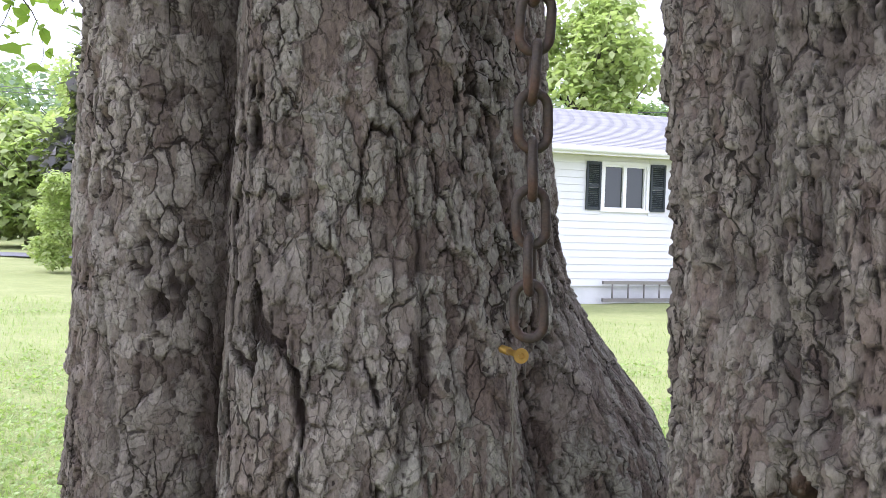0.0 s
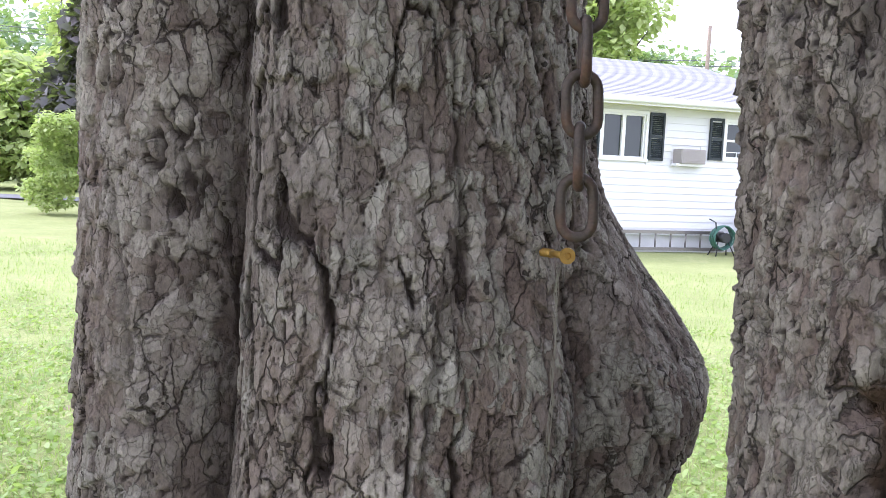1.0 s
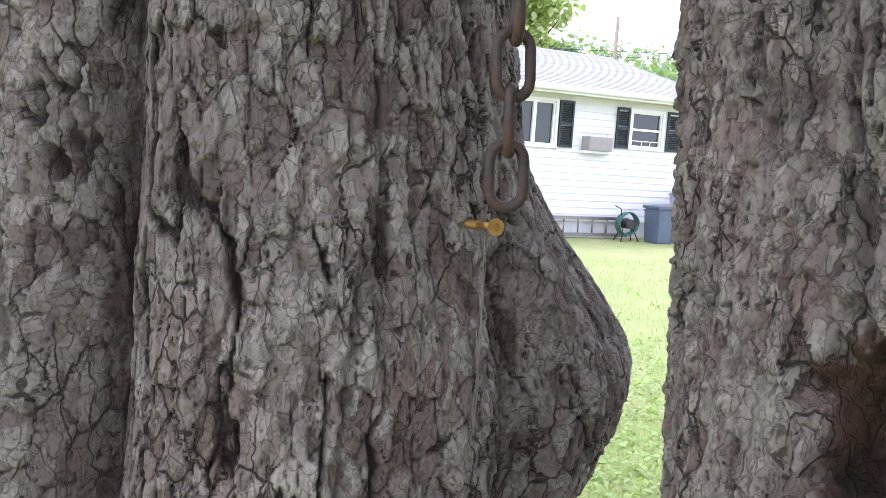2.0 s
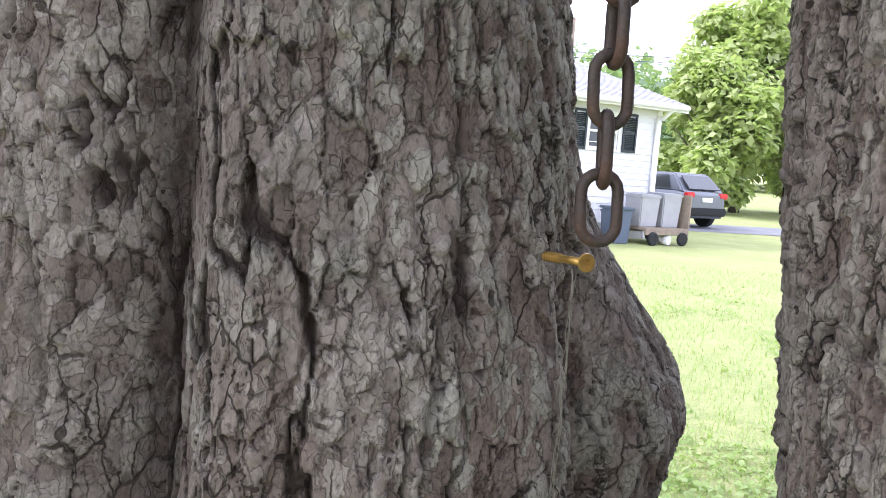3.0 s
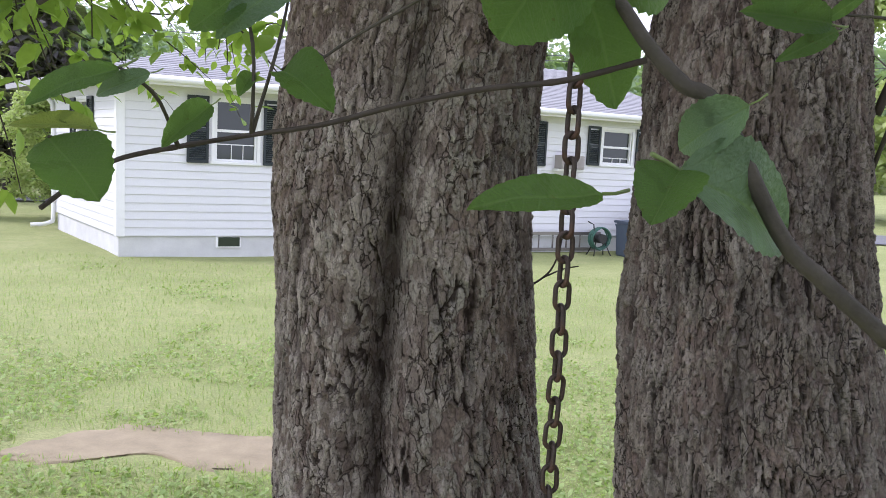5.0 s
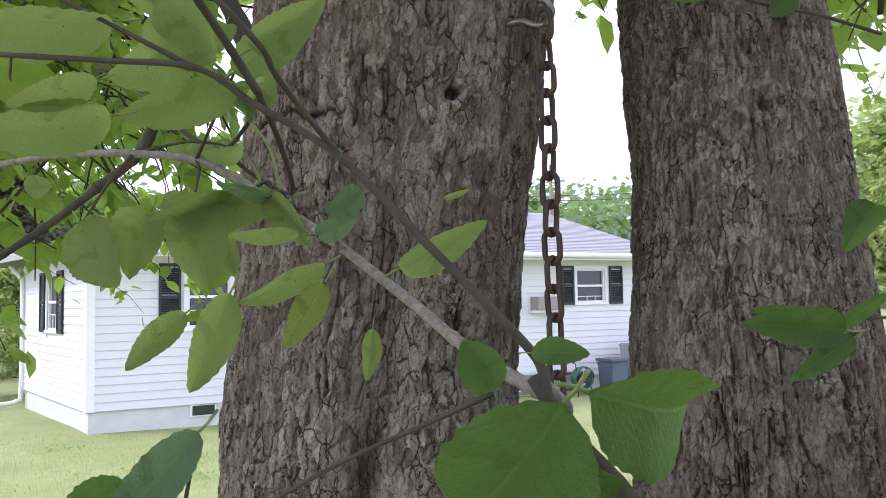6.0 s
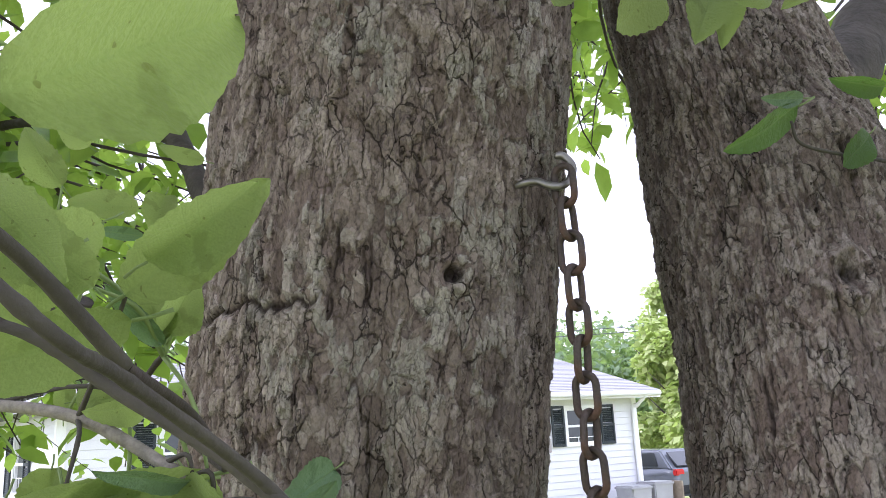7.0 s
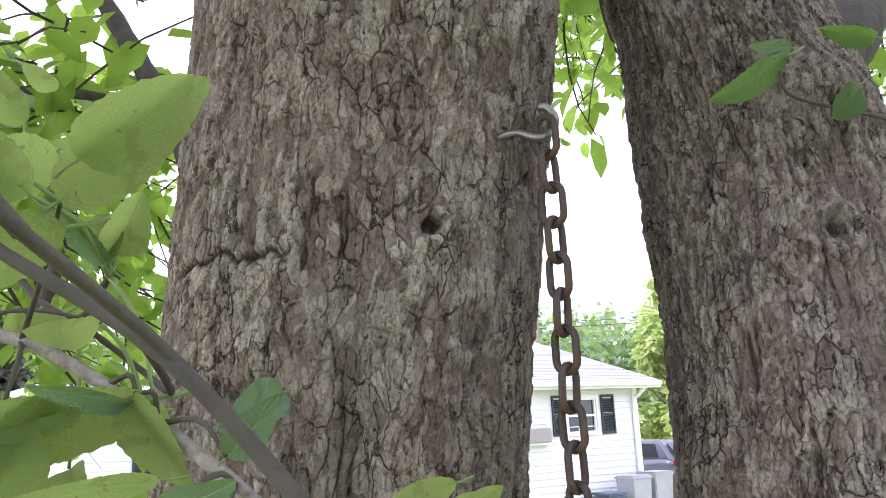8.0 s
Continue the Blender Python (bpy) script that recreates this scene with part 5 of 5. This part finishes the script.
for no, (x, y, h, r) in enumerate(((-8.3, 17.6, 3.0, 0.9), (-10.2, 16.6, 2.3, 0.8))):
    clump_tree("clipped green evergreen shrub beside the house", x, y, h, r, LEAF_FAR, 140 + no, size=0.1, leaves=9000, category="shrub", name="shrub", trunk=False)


def far_woods():
    g = np.random.default_rng(77)
    pts = []
    for _ in range(420):
        a = g.uniform(-0.75, 0.75)
        d = g.uniform(85, 150)
        x, y = d * math.sin(a), d * math.cos(a)
        ground_z = 0.0016 * max(y - 45, 0) ** 1.35
        h = d * 0.176 * g.uniform(0.62, 1.02) * (1 + 0.10 * math.sin(a * 11 + 1.0))
        r = g.uniform(2.6, 4.6)
        n = 260
        v = g.normal(0, 1, (n, 3))
        v /= np.linalg.norm(v, axis=1)[:, None]
        v = v * g.uniform(0.6, 1.0, (n, 1)) * np.array([r, r, h * 0.42])
        pts.append(v + np.array([x, y, ground_z + h * 0.55]))
    return np.concatenate(pts)


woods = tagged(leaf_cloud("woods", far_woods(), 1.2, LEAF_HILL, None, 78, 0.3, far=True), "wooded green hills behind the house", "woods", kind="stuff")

road = tagged(flat_patch("road", ASPHALT, [(-30, 20.5, 0), (-20, 20.8, 0), (-12, 21.2, 0), (-8.4, 22.2, 0), (-8.4, 23.4, 0), (-12, 22.6, 0), (-20, 22.4, 0), (-30, 22.3, 0)], 0.03, 0.01, 3), "pale grey asphalt road", "road", kind="structure")
drive = tagged(flat_patch("driveway", ASPHALT, [(6.3, 19.4, 0), (9.5, 20.2, 0), (16, 21.5, 0), (17, 24.0, 0), (11.5, 23.4, 0), (7.6, 22.4, 0), (6.0, 21.0, 0)], 0.03, 0.01, 4), "grey gravel driveway", "driveway", kind="structure")
bare = tagged(flat_patch("bare_soil", DIRT, [(-2.5, 4.15, 0), (-1.9, 4.72, 0), (-1.3, 4.70, 0), (-0.7, 4.55, 0), (-0.55, 4.2, 0), (-1.1, 4.05, 0), (-1.6, 4.25, 0), (-2.1, 4.05, 0)], 0.0, 0.3, 5, True), "bare brown soil patch in the lawn", "soil", kind="structure")


def lawn_growth():
    g = np.random.default_rng(21)
    n = 46000
    y = 2.2 + 9.5 * g.uniform(0, 1, n) ** 1.7
    x = g.uniform(-1, 1, n) * (0.9 + 0.62 * y)
    thin = fbm(x * 1.1, y * 1.1, 41) + 0.25 * (4.5 - y) * 0.3
    ok = (thin > -0.12) & ~((x > -2.4) & (x < -0.6) & (np.abs(y - 4.38) < 0.24))
    x, y = x[ok], y[ok]
    z = lawn_height(x, y)
    return np.stack([x, y, z + g.uniform(0.005, 0.045, len(x))], -1)


tagged(leaf_cloud("clover", lawn_growth(), 0.042, LEAF_WEED, None, 22, 0.0), "low clover and weeds in the lawn", "weeds", kind="stuff")


def blades():
    g = np.random.default_rng(31)
    n = 60000
    y = 2.0 + 10 * g.uniform(0, 1, n) ** 1.5
    x = g.uniform(-1, 1, n) * (0.9 + 0.62 * y)
    ok = ~((x > -2.35) & (x < -0.65) & (np.abs(y - 4.38) < 0.22))
    x, y = x[ok], y[ok]
    n = len(x)
    z = 0.05 * fbm(x * 0.35, y * 0.35, 3) + 0.012 * fbm(x * 2.1, y * 2.1, 8) - 0.025
    a, lean, h = g.uniform(0, 6.28, n), g.uniform(0.2, 0.9, n), g.uniform(0.03, 0.065, n)
    w = 0.0035
    dx, dy = np.cos(a), np.sin(a)
    co = np.stack([np.stack([x - dy * w, y + dx * w, z], -1), np.stack([x + dy * w, y - dx * w, z], -1), np.stack([x + dx * h * lean, y + dy * h * lean, z + h], -1)], 1)
    mesh = bpy.data.meshes.new("grass")
    mesh.vertices.add(n * 3)
    mesh.vertices.foreach_set("co", co.reshape(-1).astype(np.float32))
    mesh.loops.add(n * 3)
    mesh.loops.foreach_set("vertex_index", np.arange(n * 3, dtype=np.int32))
    mesh.polygons.add(n)
    mesh.polygons.foreach_set("loop_start", np.arange(0, n * 3, 3, dtype=np.int32))
    mesh.update(calc_edges=True)
    return add("grass", mesh, LEAF_WEED)


tagged(blades(), "short mown grass blades", "grass", kind="stuff")

# ---------------------------------------------------------------- clutter along the house


def bin_thing(label, mat, m, w, d, h, lid=True, name="dustbin"):
    t = thing(name, label, "bin", m)
    bm = bmesh.new()
    box(bm, -w / 2, w / 2, -d / 2, d / 2, 0, h, 0.02)
    for v in bm.verts:
        k = 0.86 + 0.14 * v.co.z / h
        v.co.x, v.co.y = v.co.x * k, v.co.y * k
    part("body", bm, mat, t)
    if lid:
        part("lid", boxed(-w / 2 - 0.03, w / 2 + 0.03, -d / 2 - 0.03, d / 2 + 0.03, h, h + 0.05, 0.015), mat, t)
    part("rim", boxed(-w / 2 - 0.012, w / 2 + 0.012, -d / 2 - 0.012, d / 2 + 0.012, h - 0.06, h - 0.02, 0.01), mat, t)
    return t


YAW = math.degrees(math.atan2(ALONG.y, ALONG.x))
bin_thing("blue plastic dustbin standing on the lawn", BLUEBIN, HOUSE @ pose(9.2, -0.75, 0), 0.42, 0.44, 0.64)
cart = thing("garden_cart", "low timber garden cart on small wheels", "cart", HOUSE @ pose(10.16, -0.7, 0, 0, 0, 4))
part("deck", boxed(-0.58, 0.58, -0.4, 0.4, 0.28, 0.33, 0.006), WOOD, cart)
for y in (-0.38, 0.38):
    part("rail", boxed(-0.58, 0.58, y - 0.025, y + 0.025, 0.2, 0.28, 0.004), WOOD, cart)
part("end_panel", boxed(0.55, 0.59, -0.4, 0.4, 0.33, 0.98, 0.004), WOOD, cart)
for x in (-0.4, 0.4):
    for y in (-0.42, 0.42):
        wheel = rod(bmesh.new(), [(x, y - 0.035, 0.13), (x, y - 0.025, 0.13), (x, y + 0.025, 0.13), (x, y + 0.035, 0.13)], [0.1, 0.13, 0.13, 0.1], 18)
        part("wheel", wheel, RUBBER, cart)
bin_thing("grey plastic storage tub on the garden cart", GREYBIN, HOUSE @ pose(9.85, -0.7, 0.33), 0.48, 0.5, 0.62, False, "storage_tub")
bin_thing("grey plastic storage tub on the garden cart", GREYBIN, HOUSE @ pose(10.4, -0.7, 0.33), 0.48, 0.5, 0.66, False, "storage_tub")
sack = thing("white_bucket", "white bucket lying under the garden cart", "bucket", HOUSE @ pose(10.25, -0.95, 0.1, 90, 0, 20))
part("body", rod(bmesh.new(), [(0, 0, -0.11), (0, 0, 0.0), (0, 0, 0.11)], [0.075, 0.085, 0.095], 16), TRIM, sack)
reel = thing("hose_reel", "green garden hose on a metal reel stand", "hose reel", HOUSE @ pose(8.62, -0.55, 0))
coil = bmesh.new()
pts = []
for k in range(90):
    a = k * 2 * math.pi / 15
    pts.append((0.21 * math.cos(a) * (1 + 0.05 * math.sin(k)), -0.08 + 0.16 * (k / 90), 0.33 + 0.21 * math.sin(a) * (1 + 0.05 * math.cos(k * 1.7))))
rod(coil, pts, 0.014, 6)
part("hose", coil, HOSE, reel)
for x in (-0.2, 0.2):
    part("leg", rod(bmesh.new(), [(x, -0.12, 0), (x * 0.4, 0, 0.33), (x, 0.12, 0)], 0.012, 6), DARKMETAL, reel)
part("handle", rod(bmesh.new(), [(-0.12, 0, 0.33), (-0.16, 0, 0.6), (-0.3, 0, 0.66)], 0.012, 6), DARKMETAL, reel)
part("drum", rod(bmesh.new(), [(0, -0.12, 0.33), (0, 0.12, 0.33)], 0.09, 14), DARKMETAL, reel)

ladder = thing("ladder", "aluminium ladder lying on its side against the wall", "ladder", HOUSE @ pose(6.35, -0.12, 0.02))
for z in (0.05, 0.36):
    part("rail", boxed(0, 2.6, -0.03, 0.03, z - 0.03, z + 0.03, 0.004), HOOK, ladder)
for k in range(8):
    part("rung", rod(bmesh.new(), [(0.2 + 0.32 * k, 0, 0.07), (0.2 + 0.32 * k, 0, 0.34)], 0.016, 8), HOOK, ladder)

# ---------------------------------------------------------------- parked car


def car_body():
    """Lofted hatchback body: cross-sections along its length, x forward."""
    rows = [(-2.10, 0.42, 0.92, 0.70), (-2.02, 0.30, 1.02, 0.80), (-1.75, 0.26, 1.06, 0.86), (-1.2, 0.24, 1.04, 0.89), (0.0, 0.24, 1.0, 0.9), (1.0, 0.24, 0.97, 0.89), (1.7, 0.26, 0.86, 0.86), (2.05, 0.34, 0.74, 0.74), (2.15, 0.42, 0.62, 0.6)]
    bm, rings = bmesh.new(), []
    for x, lo, hi, w in rows:
        ring = [(-w * 0.9, lo), (-w, lo + 0.14), (-w * 1.01, (lo + hi) / 2), (-w * 0.95, hi - 0.05), (-w * 0.85, hi), (w * 0.85, hi), (w * 0.95, hi - 0.05), (w * 1.01, (lo + hi) / 2), (w, lo + 0.14), (w * 0.9, lo)]
        rings.append([bm.verts.new((x, y, z)) for y, z in ring])
    for a, b in zip(rings, rings[1:]):
        for k in range(10):
            bm.faces.new((a[k], b[k], b[(k + 1) % 10], a[(k + 1) % 10])).smooth = True
    bm.faces.new(rings[0])
    bm.faces.new(rings[-1][::-1])
    return bm


def faces_to_bm(ring):
    """A thin slab behind a ring of four points."""
    bm = bmesh.new()
    a = [Vector(p) for p in ring]
    n = (a[1] - a[0]).cross(a[2] - a[0]).normalized()
    if n.dot(a[0] - Vector((-0.5, 0, 0.6))) < 0:
        n = -n
    f, k = [bm.verts.new(p + n * 0.012) for p in a], [bm.verts.new(p - n * 0.02) for p in a]
    bm.faces.new(f)
    bm.faces.new(k[::-1])
    for i in range(4):
        bm.faces.new((f[i], k[i], k[(i + 1) % 4], f[(i + 1) % 4]))
    bmesh.ops.recalc_face_normals(bm, faces=bm.faces)
    return bm


def cabin(y_in, z0, z1, x):
    bm = bmesh.new()
    low = [(x[0], -y_in, z0), (x[0], y_in, z0), (x[3], y_in, z0), (x[3], -y_in, z0)]
    high = [(x[1], -y_in * 0.8, z1), (x[1], y_in * 0.8, z1), (x[2], y_in * 0.8, z1), (x[2], -y_in * 0.8, z1)]
    a, b = [bm.verts.new(p) for p in low], [bm.verts.new(p) for p in high]
    for k in range(4):
        bm.faces.new((a[k], a[(k + 1) % 4], b[(k + 1) % 4], b[k]))
    bm.faces.new(b)
    bm.faces.new(a[::-1])
    bmesh.ops.bevel(bm, geom=list(bm.edges), offset=0.05, segments=3, affect="EDGES")
    return bm


car = thing("car", "dark blue hatchback parked on the driveway", "car", pose(6.85, 22.1, 0.03, 0, 0, 118) @ Matrix.Diagonal((0.93, 0.93, 0.93, 1)))
part("body", car_body(), CARPAINT, car, "", None)
part("cabin", cabin(0.84, 0.98, 1.5, (-1.98, -1.45, 0.35, 1.1)), CARPAINT, car)
part("rear_window", faces_to_bm([(-2.0, -0.62, 1.08), (-2.0, 0.62, 1.08), (-1.6, 0.55, 1.43), (-1.6, -0.55, 1.43)]), CARGLASS, car)
for y in (-1, 1):
    part("side_window", faces_to_bm([(-1.5, y * 0.835, 1.08), (0.85, y * 0.835, 1.08), (0.3, y * 0.725, 1.42), (-1.3, y * 0.725, 1.42)]), CARGLASS, car)
    part("tail_light", boxed(-2.12, -1.98, y * 0.66 - 0.17, y * 0.66 + 0.17, 0.84, 1.0, 0.03), REDLIGHT, car)
    part("reflector", boxed(-2.12, -2.05, y * 0.62 - 0.08, y * 0.62 + 0.08, 0.44, 0.54, 0.01), REDLIGHT, car)
    for x in (-1.35, 1.35):
        w = part("wheel", rod(bmesh.new(), [(x, y * 0.72, 0.33), (x, y * 0.74, 0.33), (x, y * 0.9, 0.33), (x, y * 0.92, 0.33)], [0.3, 0.33, 0.33, 0.3], 24), RUBBER, car)
        part("rim", rod(bmesh.new(), [(x, y * 0.88, 0.33), (x, y * 0.925, 0.33), (x, y * 0.93, 0.33)], [0.2, 0.2, 0.16], 16), CHROME, w)
part("bumper", boxed(-2.16, -2.02, -0.78, 0.78, 0.36, 0.58, 0.04), RUBBER, car)
part("number_plate", boxed(-2.13, -2.09, -0.2, 0.2, 0.74, 0.86, 0.006), TRIM, car)

# utility pole and cables behind the house
pole = thing("utility_pole", "brown timber utility pole", "pole", pose(7.4, 38.0, 0))
part("post", rod(bmesh.new(), [(0, 0, -0.3), (0, 0, 4), (0, 0, 8.2)], [0.13, 0.11, 0.08], 10), WOOD, pole)
wires = thing("overhead_cable", "thin overhead cables behind the house", "cable")
for z, y in ((6.6, 40.0), (6.9, 40.3)):
    part("cable", rod(bmesh.new(), [(x, y, z + 0.0022 * x * x * 0.5) for x in range(-40, 45, 5)], 0.02, 5), WIRE, wires)
